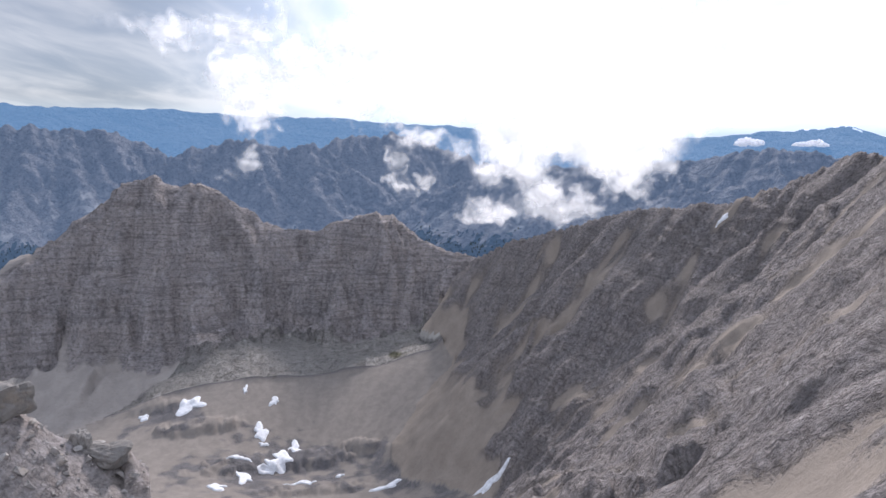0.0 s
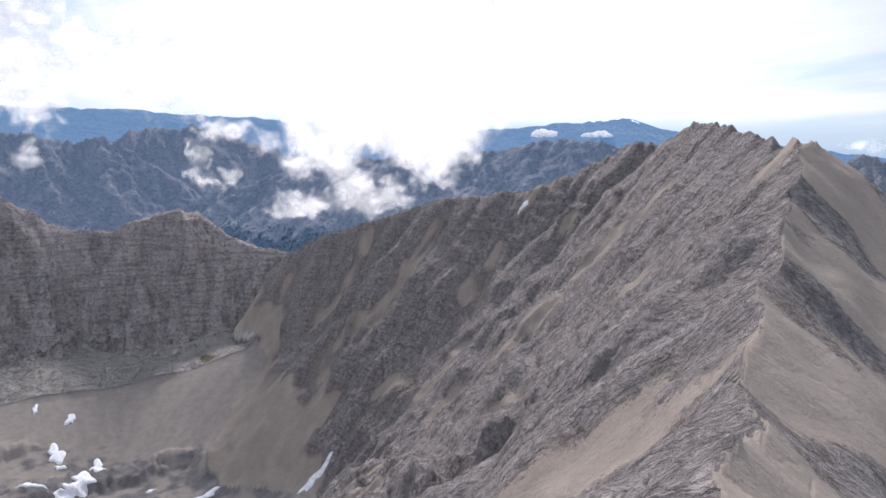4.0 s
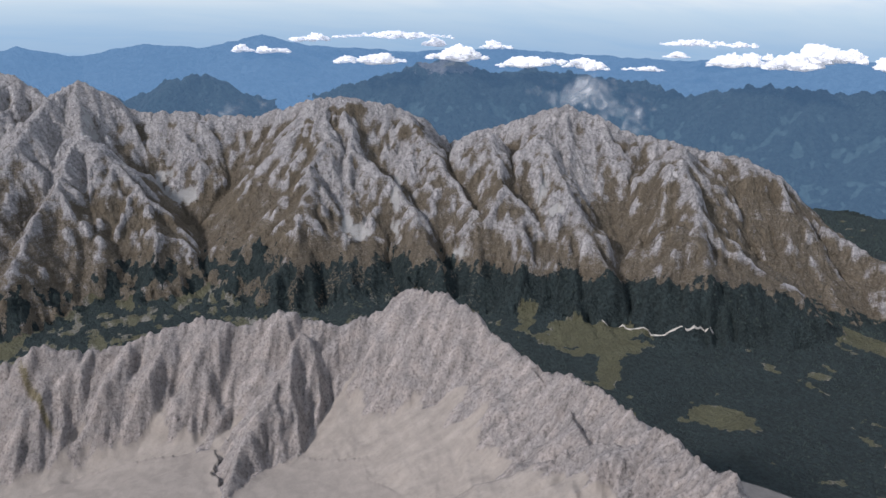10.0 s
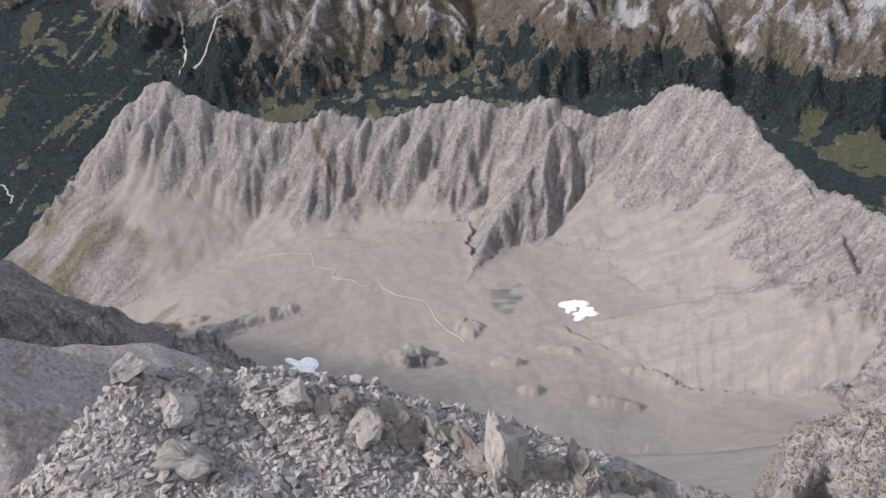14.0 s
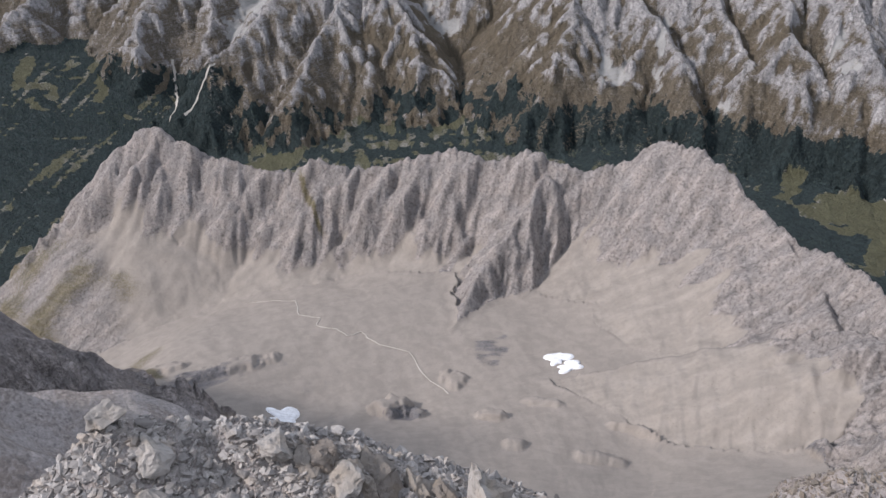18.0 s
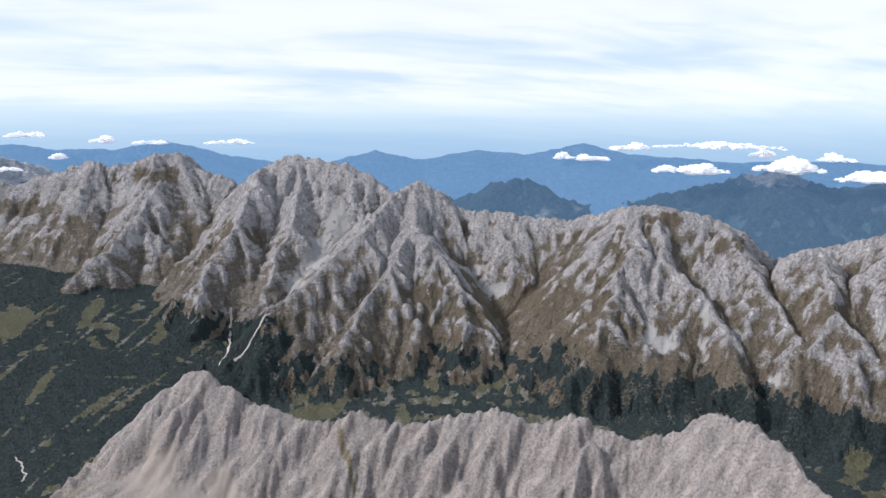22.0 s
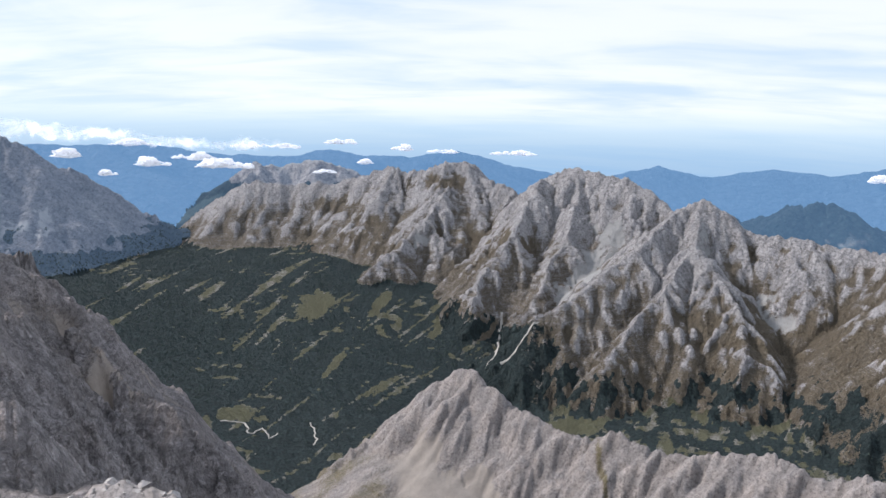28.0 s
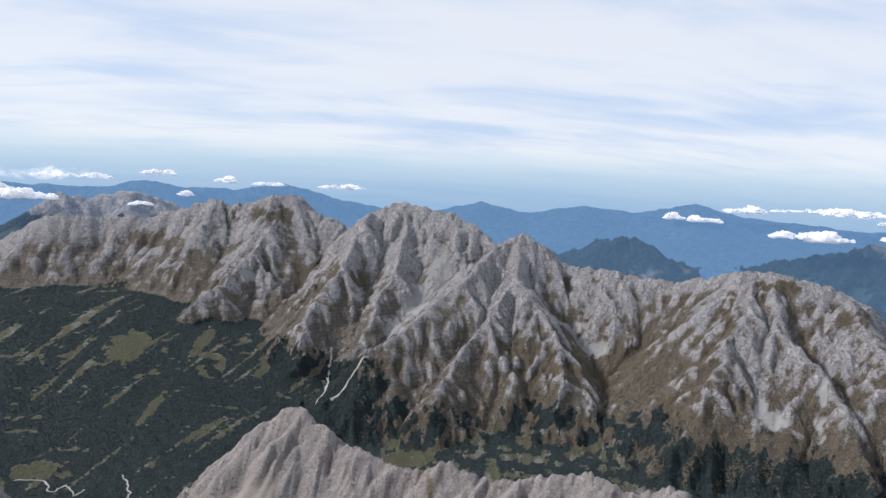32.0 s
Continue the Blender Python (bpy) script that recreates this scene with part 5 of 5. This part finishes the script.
    area = rr[jj] * np.gradient(rr)[jj] * wood[ii, jj]
    pick = rng.choice(len(ii), count, p=area / area.sum())
    ii, jj = ii[pick], jj[pick]
    a = az[ii] + rng.uniform(-0.5, 0.5, count) * math.radians(FINE)
    r = rr[jj] + rng.uniform(-0.5, 0.5, count) * np.gradient(rr)[jj]
    gaps = np.array(CLEARED)
    free = np.ones(count, dtype=bool)
    for cx, cy, cw in gaps:
        free &= (r * np.sin(a) - cx) ** 2 + (r * np.cos(a) - cy) ** 2 > cw * cw
    a, r, ii, jj = a[free], r[free], ii[free], jj[free]
    count = len(a)
    zz = z[ii, jj]
    h = rng.uniform(3, 7, count) * rng.choice([0.5, 1, 1], count) * (0.55 + 0.45 * smooth(r, 1400, 2200))
    w = h * rng.uniform(0.36, 0.62, count)
    sides = 5
    th = np.arange(sides) * 2 * math.pi / sides
    ring = np.stack([np.cos(th), np.sin(th)], 1)
    tpl, faces = [], []
    for base, top, rad in ((0.02, 0.68, 1.0), (0.42, 1.0, 0.62)):
        o = len(tpl)
        tpl += [(c[0] * rad, c[1] * rad, base) for c in ring] + [(0, 0, top)]
        faces += [(o + k, o + (k + 1) % sides, o + sides) for k in range(sides)]
    tpl, faces = np.array(tpl), np.array(faces)
    rot = rng.uniform(0, 6.28, count)
    cx = tpl[None, :, 0] * np.cos(rot)[:, None] - tpl[None, :, 1] * np.sin(rot)[:, None]
    cy = tpl[None, :, 0] * np.sin(rot)[:, None] + tpl[None, :, 1] * np.cos(rot)[:, None]
    jit = rng.uniform(0.75, 1.25, cx.shape)
    v = np.stack([(r * np.sin(a))[:, None] + cx * jit * w[:, None], (r * np.cos(a))[:, None] + cy * jit * w[:, None], zz[:, None] - 0.6 + tpl[None, :, 2] * h[:, None]], -1).reshape(-1, 3)
    f = (faces[None] + (np.arange(count) * len(tpl))[:, None, None]).reshape(-1, 3)
    joined("forest", v, f, forest_material(), "dark green spruce and mountain pine forest on the valley slopes", "forest")


def joined(name, v, f, mat, label, category):
    me = bpy.data.meshes.new(name)
    me.vertices.add(len(v))
    me.vertices.foreach_set("co", v.astype(np.float32).ravel())
    me.loops.add(f.size)
    me.loops.foreach_set("vertex_index", f.ravel().astype(np.int32))
    me.polygons.add(len(f))
    me.polygons.foreach_set("loop_start", np.arange(0, f.size, f.shape[1], dtype=np.int32))
    me.polygons.foreach_set("use_smooth", np.zeros(len(f), dtype=bool))
    me.materials.append(mat)
    me.update(calc_edges=True)
    return tagged(new(name, me), label, category, "", "stuff")


grow_forest(34000)


# ---------------------------------------------------------------- loose stones and boulders of the summit
def stone_material(name, a, b_, c, grain):
    m, t, b, pos = surface(name, 0.9)
    inf = t.nodes.new("ShaderNodeObjectInfo").outputs["Random"]
    isl = t.nodes.new("ShaderNodeNewGeometry").outputs["Random Per Island"]
    n = noise_node(t, pos, 1 / grain, 6, 0.7, 0.4)
    n2 = noise_node(t, pos, 1 / (grain * 5), 3, 0.6)
    pick = math_node(t, "FRACT", math_node(t, "ADD", inf, isl))
    col = mix_node(t, pick, a, b_)
    col = mix_node(t, math_node(t, "MULTIPLY", ramp_node(t, n2, 0.5, 0.7), 0.6), col, c)
    col = mix_node(t, math_node(t, "MULTIPLY", ramp_node(t, n, 0.52, 0.36), 0.45), col, tuple(v * 0.5 for v in a))
    t.links.new(col, b.inputs["Base Color"])
    bump(t, b, n, grain * 0.5, 0.6)
    return m


STONE = stone_material("limestone_rubble", (0.20, 0.188, 0.182), (0.43, 0.405, 0.388), (0.38, 0.32, 0.265), 0.05)
GRIT = stone_material("brown_grit", (0.13, 0.115, 0.10), (0.27, 0.24, 0.212), (0.25, 0.20, 0.155), 0.04)
BLOCK = stone_material("limestone_block", (0.24, 0.225, 0.212), (0.35, 0.328, 0.31), (0.34, 0.28, 0.22), 0.10)


def stone_shape(seed, points=11):
    """A broken angular stone about 1 m across."""
    rng = random.Random(seed)
    bm = bmesh.new()
    ax = (rng.uniform(0.75, 1.2), rng.uniform(0.55, 0.95), rng.uniform(0.35, 0.7))
    for _ in range(points):
        v = Vector([rng.gauss(0, 1) for _ in range(3)]).normalized() * rng.uniform(0.85, 1.15)
        v = Vector([max(-0.72, min(0.72, c)) * s for c, s in zip(v, ax)])
        bm.verts.new(v * 0.72)
    out = bmesh.ops.convex_hull(bm, input=bm.verts[:])
    drop = {e for e in out["geom_interior"] + out["geom_unused"] if isinstance(e, bmesh.types.BMVert)}
    bmesh.ops.delete(bm, geom=list(drop), context="VERTS")
    bmesh.ops.triangulate(bm, faces=bm.faces[:])
    return bm


SHAPES = []
for k in range(24):
    bm = stone_shape(900 + k, 8 + k % 4)
    me = bpy.data.meshes.new("stone")
    bm.to_mesh(me)
    bm.free()
    me.materials.append(STONE)
    SHAPES.append(me)
SUMMIT = next(o for o in scene.objects if o.name.startswith("summit"))


def scatter(count, az_range, r_range, size_range, seed, name, label, sink=0.0, power=2.4, mat=None):
    """Rubble joined to one mesh, thickly strewn."""
    rng = np.random.RandomState(seed)
    vs, fs, n0 = [], [], 0
    coords = []
    for me in SHAPES:
        co = np.empty(len(me.vertices) * 3)
        me.vertices.foreach_get("co", co)
        coords.append((co.reshape(-1, 3), np.array([p.vertices[:] for p in me.polygons])))
    for _ in range(count):
        a = math.radians(rng.uniform(*az_range))
        r = math.sqrt(rng.uniform(r_range[0] ** 2, r_range[1] ** 2))
        size = size_range[0] * (size_range[1] / size_range[0]) ** (rng.uniform() ** power)
        co, fc = coords[rng.randint(len(coords))]
        rot = np.array(Euler((rng.uniform(-0.5, 0.5), rng.uniform(-0.5, 0.5), rng.uniform(0, 6.28))).to_matrix())
        x, y = r * math.sin(a), r * math.cos(a)
        vs.append(co @ rot.T * size + np.array([x, y, ground_at(x, y) + size * sink]))
        fs.append(fc + n0)
        n0 += len(co)
    joined(name, np.concatenate(vs), np.concatenate(fs), mat or STONE, label, "rubble")


def place_stones(count, az_range, r_range, size_range, seed):
    rng = np.random.RandomState(seed)
    for _ in range(count):
        a = math.radians(rng.uniform(*az_range))
        r = math.sqrt(rng.uniform(r_range[0] ** 2, r_range[1] ** 2))
        size = rng.uniform(*size_range) * (0.6 + 0.4 * rng.uniform())
        x, y = r * math.sin(a), r * math.cos(a)
        ob = part("stone", SHAPES[rng.randint(len(SHAPES))], SUMMIT)
        ob.matrix_basis = Matrix.LocRotScale((x, y, ground_at(x, y) + size * 0.22), Euler((rng.uniform(-0.4, 0.4), rng.uniform(-0.4, 0.4), rng.uniform(0, 6.28))), (size, size, size))


def boulder(az, r, size, seed, label, turn=0.0, sink=0.3, mat=None):
    """A weathered block with chipped faces and cracks."""
    bm = stone_shape(seed, 16)
    for f in range(3):
        bmesh.ops.subdivide_edges(bm, edges=bm.edges[:], cuts=1, use_grid_fill=True)
    noise.seed_set(seed)
    for v in bm.verts:
        n = noise.fractal(v.co * 2.6 + Vector((seed, 0, 0)), 0.9, 2.0, 5) + 0.4 * abs(noise.noise(v.co * 5.3 + Vector((0, seed, 0))))
        v.co += v.co.normalized() * n * 0.13
    sx, sy, sz = size
    box = [max(v.co[i] for v in bm.verts) - min(v.co[i] for v in bm.verts) for i in range(3)]
    for v in bm.verts:
        v.co = Vector((v.co.x * sx / box[0], v.co.y * sy / box[1], v.co.z * sz / box[2]))
    me = bpy.data.meshes.new("boulder")
    bm.to_mesh(me)
    bm.free()
    me.materials.append(mat or BLOCK)
    ob = new("boulder", me)
    a = math.radians(az)
    x, y = r * math.sin(a), r * math.cos(a)
    low = min(v.co.z for v in me.vertices)
    ob.matrix_world = Matrix.LocRotScale((x, y, ground_at(x, y) - low - sink * sz), Euler((0, 0, turn)), None)
    return tagged(ob, label, "boulder", "boulders on the summit")


scatter(19000, (64, 128), (3.0, 6.1), (0.03, 0.145), 11, "rubble", "loose angular grey limestone rubble on the summit terrace")
scatter(15000, (138, 174), (5.2, 9.6), (0.025, 0.09), 12, "gravel", "fine brownish gravel on a summit knoll", mat=GRIT)
scatter(5000, (143, 177), (5.6, 9.6), (0.03, 0.11), 15, "rubble", "brownish limestone rubble over a summit knoll", mat=GRIT)
scatter(2600, (26, 70), (10, 19), (0.07, 0.45), 13, "rubble", "grey limestone rubble on the ridge")
scatter(1500, (-48, -22), (5.5, 9.6), (0.03, 0.16), 14, "rubble", "pale limestone rubble on the summit edge")
place_stones(220, (64, 128), (3.2, 6.0), (0.08, 0.19), 21)
place_stones(60, (28, 68), (11, 18.5), (0.2, 0.45), 22)
for az, r, size, seed, turn, label in (
        (115.5, 4.8, (0.56, 0.46, 1.15), 41, 0.4, "upright weathered block of grey limestone at the edge"),
        (83.4, 5.6, (0.46, 0.36, 0.26), 42, 0.2, "large pale stone lying in the rubble"),
        (82.4, 5.1, (0.55, 0.42, 0.30), 43, 1.1, "large pale broken stone lying in the rubble"),
        (94.2, 5.4, (0.34, 0.3, 0.26), 44, 0.3, "grey block at the rim of the terrace"),
        (100.5, 5.15, (0.7, 0.42, 0.22), 45, 0.1, "long grey rock slab at the rim of the terrace"),
        (80.6, 5.95, (0.35, 0.3, 0.30), 46, 0.9, "orange-stained block at the rim of the terrace"),
        (-25.6, 8.8, (0.60, 0.45, 0.36), 48, 0.3, "square pale limestone block at the edge"),
        (-27.2, 8.9, (0.22, 0.2, 0.26), 49, 0.7, "small upright stone at the edge"),
        (-31.8, 8.9, (0.55, 0.45, 0.5), 50, 1.0, "large pale limestone block"),
        (52.0, 17.8, (1.5, 0.9, 0.75), 51, 0.5, "jagged grey rock on the ridge"),
        (49.5, 17.6, (1.2, 0.9, 0.6), 52, 1.0, "jagged grey rock on the ridge"),
        (35.0, 17.0, (1.3, 0.9, 0.5), 53, 0.2, "jagged grey rock on the ridge"),
        (38.0, 17.6, (1.2, 0.9, 0.45), 54, 0.8, "jagged grey rock on the ridge"),
        (43.0, 17.8, (1.0, 0.8, 0.5), 55, 0.8, "jagged grey rock on the ridge")):
    boulder(az, r, size, seed, label, turn)


# crumbling brown ledges along the lower rim, and the dark hollow under the knoll
CRAG = stone_material("brown_crag", (0.17, 0.15, 0.135), (0.26, 0.235, 0.21), (0.22, 0.18, 0.14), 0.06)
rng = random.Random(77)
for k in range(26):
    u = k / 25
    az = 97 + u * 40 + rng.uniform(-1, 1)
    r = 5.35 - 0.55 * math.sin(min(u * 1.9, 1.57)) + 0.5 * max(0, u - 0.5) + rng.uniform(-0.15, 0.1)
    boulder(az, r, (rng.uniform(0.25, 0.5), rng.uniform(0.22, 0.4), rng.uniform(0.2, 0.4)), 500 + k, "crumbling brown-grey ledge rock at the rim", rng.uniform(0, 3), 0.45, CRAG)
for az, r, size, seed in ((146.6, 5.9, (0.26, 0.34, 0.6), 61), (152.3, 5.95, (0.22, 0.3, 0.42), 62), (156.5, 6.6, (0.4, 0.35, 0.3), 64), (160, 7.0, (0.5, 0.4, 0.3), 65)):
    boulder(az, r, size, seed, "dark weathered rock round a hollow in the knoll", 0.5, 0.4, CRAG)


# ---------------------------------------------------------------- clouds
def cloud_material():
    m, t, b, pos = surface("cloud_white", 1.0)
    b.inputs["Base Color"].default_value = (0.93, 0.94, 0.96, 1)
    b.inputs["Specular IOR Level"].default_value = 0.0
    tr = t.nodes.new("ShaderNodeBsdfTranslucent")
    tr.inputs["Color"].default_value = (0.95, 0.96, 1.0, 1)
    mix = t.nodes.new("ShaderNodeMixShader")
    mix.inputs[0].default_value = 0.5
    # slight emission paints in light scattered inside the cloud
    b.inputs["Emission Color"].default_value = (0.95, 0.97, 1.0, 1)
    b.inputs["Emission Strength"].default_value = 0.22
    t.links.new(b.outputs[0], mix.inputs[1])
    t.links.new(tr.outputs[0], mix.inputs[2])
    t.links.new(mix.outputs[0], t.nodes["Material Output"].inputs["Surface"])
    return m


CLOUD = cloud_material()


def puff_shape(seed):
    bm = bmesh.new()
    got = bmesh.ops.create_icosphere(bm, subdivisions=4, radius=1.0)
    for v in got["verts"]:
        n = noise.fractal(v.co * 1.9 + Vector((seed * 3.1, 0, 0)), 0.8, 2.0, 6)
        v.co = v.co * (1 + 0.5 * n)
        if v.co.z < 0:
            v.co.z *= 0.4
    me = bpy.data.meshes.new("puff")
    bm.to_mesh(me)
    bm.free()
    me.materials.append(CLOUD)
    me.polygons.foreach_set("use_smooth", np.ones(len(me.polygons), dtype=bool))
    return me


PUFFS = [puff_shape(k) for k in range(7)]


def cumulus(az, el, r, wide, high, seed):
    """A small heap cloud: puffs over a flat base. wide and high in degrees."""
    rng = random.Random(seed)
    w, h = r * math.radians(wide), r * math.radians(high)
    root = tagged(new("cloud"), "small white heap cloud floating over the hills", "cloud", "heap clouds")
    a = math.radians(az)
    root.matrix_world = pose(r * math.sin(a), r * math.cos(a), EYE + r * math.tan(math.radians(el)) - h * 0.35, 0, 0, -az)
    count = 16 + int(wide * 5)
    lump = rng.uniform(0, 6)
    for k in range(count):
        u = -0.95 + 1.9 * (k + rng.uniform(0, 1)) / count
        size = h * rng.uniform(0.2, 0.62) * (1 - 0.65 * u * u) * (0.75 + 0.35 * math.sin(u * 5 + lump))
        ob = part("puff", PUFFS[rng.randrange(7)], root)
        ob.matrix_basis = Matrix.LocRotScale((u * w / 2, rng.gauss(0, 0.12) * w, rng.uniform(-0.05, 0.45) * h * (1 - u * u)), Euler((0, 0, rng.uniform(0, 6.28))),
                                             (max(size * 1.25, w / count * 1.3), size * 1.8, size))
    return root


for k, (az, el, r, wide, high) in enumerate((
        (120.2, -3.2, 4350, 2.6, 0.55), (118.1, -3.15, 4350, 1.7, 0.5), (123.0, -2.35, 4450, 3.0, 0.6), (127.4, -3.85, 3850, 5.6, 0.8), (132.3, -2.6, 4400, 1.6, 0.7), (134.0, -3.45, 3850, 4.6, 1.0),
        (136.8, -2.85, 4350, 2.6, 0.5), (141.0, -3.95, 3850, 8.4, 0.9), (129.1, -2.15, 4450, 9.5, 0.5), (147.8, -4.3, 3850, 3.2, 0.35), (152.0, -2.4, 4350, 7.0, 0.5), (155.9, -3.45, 3800, 7.5, 1.1),
        (160.0, -3.0, 3800, 4.0, 1.1), (164.5, -3.4, 3800, 4.0, 0.9), (150.0, -3.3, 4200, 2.0, 0.4), (65.8, -3.3, 3950, 2.6, 0.6), (68.7, -2.85, 4250, 3.4, 0.5), (70.7, -3.4, 3900, 4.2, 0.8), (78.2, -3.9, 3700, 1.7, 0.4),
        (81.3, -3.1, 4300, 1.2, 0.4), (62.8, -4.05, 3900, 1.2, 0.4), (64.5, -1.9, 4450, 3.0, 0.5), (47.8, -2.1, 4300, 1.6, 0.3), (73.8, -2.0, 4450, 5.5, 0.45), (79.4, -1.6, 4500, 2.6, 0.5), (60.4, -2.6, 3950, 1.1, 0.8), (84.2, -2.0, 4500, 1.6, 0.5), (26.5, -0.9, 4300, 2.4, 0.5), (22.5, -0.9, 4300, 1.8, 0.6), (87.3, -2.2, 4500, 2.6, 0.3), (92.8, -2.2, 4500, 3.6, 0.4))):
    cumulus(az, el, r, wide, high, 300 + k)


def mist_material():
    m, t, b, pos = surface("mist", 1.0)
    b.inputs["Base Color"].default_value = (0.95, 0.95, 0.97, 1)
    b.inputs["Specular IOR Level"].default_value = 0.0
    tr = t.nodes.new("ShaderNodeBsdfTranslucent")
    tr.inputs["Color"].default_value = (1, 1, 1, 1)
    lit = t.nodes.new("ShaderNodeMixShader")
    lit.inputs[0].default_value = 0.6
    t.links.new(b.outputs[0], lit.inputs[1])
    t.links.new(tr.outputs[0], lit.inputs[2])
    # emission adds the brightness of sunlight coming through the mist
    b.inputs["Emission Color"].default_value = (1, 1, 1, 1)
    b.inputs["Emission Strength"].default_value = 0.7
    n = noise_node(t, pos, 1 / 110.0, 9, 0.53, 0.5)
    dense = math_node(t, "ADD", attribute(t, "soft"), math_node(t, "MULTIPLY", math_node(t, "SUBTRACT", n, 0.5), 3.0))
    alpha = math_node(t, "MULTIPLY", ramp_node(t, dense, -0.05, 1.7), 0.75)
    clear = t.nodes.new("ShaderNodeBsdfTransparent")
    mix = t.nodes.new("ShaderNodeMixShader")
    t.links.new(alpha, mix.inputs[0])
    t.links.new(clear.outputs[0], mix.inputs[1])
    t.links.new(lit.outputs[0], mix.inputs[2])
    t.links.new(mix.outputs[0], t.nodes["Material Output"].inputs["Surface"])
    return m


MIST = mist_material()


def mist_bank(name, puffs, r, seed, label, layers=2):
    """Drifting mist: a few billowing veils one behind another, thinning out to nothing. puffs: (azimuth, elevation, half width, half height, density)."""
    root = tagged(new(name), label, "cloud")
    a0 = math.radians(puffs[0][0])
    root.location = (r * math.sin(a0), r * math.cos(a0), EYE + r * math.tan(math.radians(puffs[0][1])))
    az0, az1 = min(p[0] - p[2] for p in puffs) - 2.0, max(p[0] + p[2] for p in puffs) + 2.0
    el0, el1 = min(p[1] - p[3] for p in puffs) - 1.5, max(p[1] + p[3] for p in puffs) + 1.5
    nu, nv = max(8, int((az1 - az0) * 8)), max(8, int((el1 - el0) * 8))
    for layer in range(layers):
        az, el = np.meshgrid(np.linspace(az0, az1, nu), np.linspace(el0, el1, nv), indexing="ij")
        az, el = az.ravel(), el.ravel()
        depth = r + layer * r * 0.07 + perlin(az / 3 + layer * 7, el / 3, seed) * r * 0.06 + perlin(az / 1.1, el / 1.1 + layer * 9, seed + 1) * r * 0.02
        soft = np.full(az.shape, -3.0)
        drift = [sum(g * perlin(az / wl + 13 * layer, el / wl + 31 * e, seed + 5 + e) for wl, g in ((2.6, 1.3), (1.1, 0.7), (0.5, 0.35))) for e in (0, 1)]
        for pa, pe, w, h, d in puffs:
            q = 1 - ((az + drift[0] - pa) / w) ** 2 - ((el + drift[1] * min(1.0, 0.8 * h) - pe) / h) ** 2
            soft = np.maximum(soft, np.where(q > 0, q * d, q * 0.7))
        a = np.radians(az)
        v = np.stack([depth * np.sin(a), depth * np.cos(a), EYE + depth * np.tan(np.radians(el))], 1) - np.array(root.location)
        i, j = np.meshgrid(np.arange(nu - 1), np.arange(nv - 1), indexing="ij")
        f = np.stack([i * nv + j, (i + 1) * nv + j, (i + 1) * nv + j + 1, i * nv + j + 1], -1).reshape(-1, 4)
        me = mesh_of("veil", v.tolist(), f.tolist(), MIST, True)
        me.attributes.new("soft", "FLOAT", "POINT").data.foreach_set("value", soft.astype(np.float32))
        part("veil", me, root)


mist_bank("mist_plume", ((-14.3, 1.2, 2.3, 2.0, 1.3), (-13.6, -0.4, 1.7, 1.2, 1.1), (-14.6, -2.9, 0.9, 1.0, 0.9), (-15.7, -4.1, 0.9, 0.6, 0.8), (-15.8, 3.2, 2.2, 1.3, 1.1), (-12.6, 3.2, 3.0, 1.5, 1.1),
                         (-11.0, 5.0, 3.5, 1.4, 0.9), (-14.3, 6.6, 3.0, 1.3, 1.0), (-18.6, 6.0, 3.2, 0.9, 0.8), (-21.4, 6.6, 2.4, 0.7, 0.6), (-6.5, 5.0, 4.5, 3.0, 0.9), (-6.0, 1.6, 4.0, 1.4, 0.7)), 1750, 3,
          "white plume of mist rising from the cirque wall")
mist_bank("mist_wisp", ((-3.8, 0.0, 1.3, 0.9, 1.0), (-1.6, -1.2, 1.8, 0.9, 1.0), (-3.5, -2.6, 0.55, 1.4, 0.8), (-3.2, -4.6, 0.8, 1.1, 1.0), (-1.1, -4.3, 0.9, 0.6, 0.8), (1.2, -2.0, 1.4, 0.9, 0.6)), 1700, 4,
          "thin wisp of mist before the far slopes")
mist_bank("mist_bank", ((9.5, -0.8, 6.5, 2.4, 1.7), (4.2, -1.2, 2.4, 1.4, 1.0), (6.0, -2.9, 3.0, 1.6, 1.2), (13.5, -2.0, 4.6, 2.2, 1.6), (16.8, -0.4, 2.6, 2.0, 1.3), (18.6, 1.8, 2.4, 2.4, 1.0), (8.0, -5.3, 2.6, 1.3, 1.1),
                        (4.0, -6.3, 2.2, 0.9, 1.0), (2.5, -7.2, 1.4, 0.5, 0.8), (10.4, -6.2, 2.2, 1.0, 1.0), (14.2, -4.4, 2.2, 1.0, 1.0), (8.0, 4.0, 10.0, 4.0, 1.1), (16.0, 6.0, 7.0, 4.0, 0.9)), 1300, 5,
          "bright bank of drifting mist over the plateau", 3)
mist_bank("mist_wisp", ((144.0, -6.1, 3.6, 0.9, 0.4), (146.5, -7.0, 2.6, 0.8, 0.35), (147.5, -9.5, 1.0, 1.4, 0.1)), 2450, 6, "thin cloud clinging behind the shoulder")
mist_bank("mist_wisp", ((117.3, -7.3, 2.0, 0.8, 0.35),), 2700, 7, "thin cloud clinging behind the ridge")
mist_bank("cloud_bank", ((45.5, -1.25, 2.6, 0.44, 0.85), (48.0, -1.05, 2.8, 0.44, 0.95), (51.5, -0.85, 3.0, 0.50, 1.05), (55.0, -0.90, 3.4, 0.56, 1.15), (59.0, -1.25, 3.6, 0.50, 1.05), (63.0, -1.55, 3.4, 0.44, 0.95), (67.5, -1.85, 3.5, 0.38, 0.85),
                          (72.0, -2.05, 3.4, 0.38, 0.85)), 4300, 8, "long low bank of white cloud along the horizon")
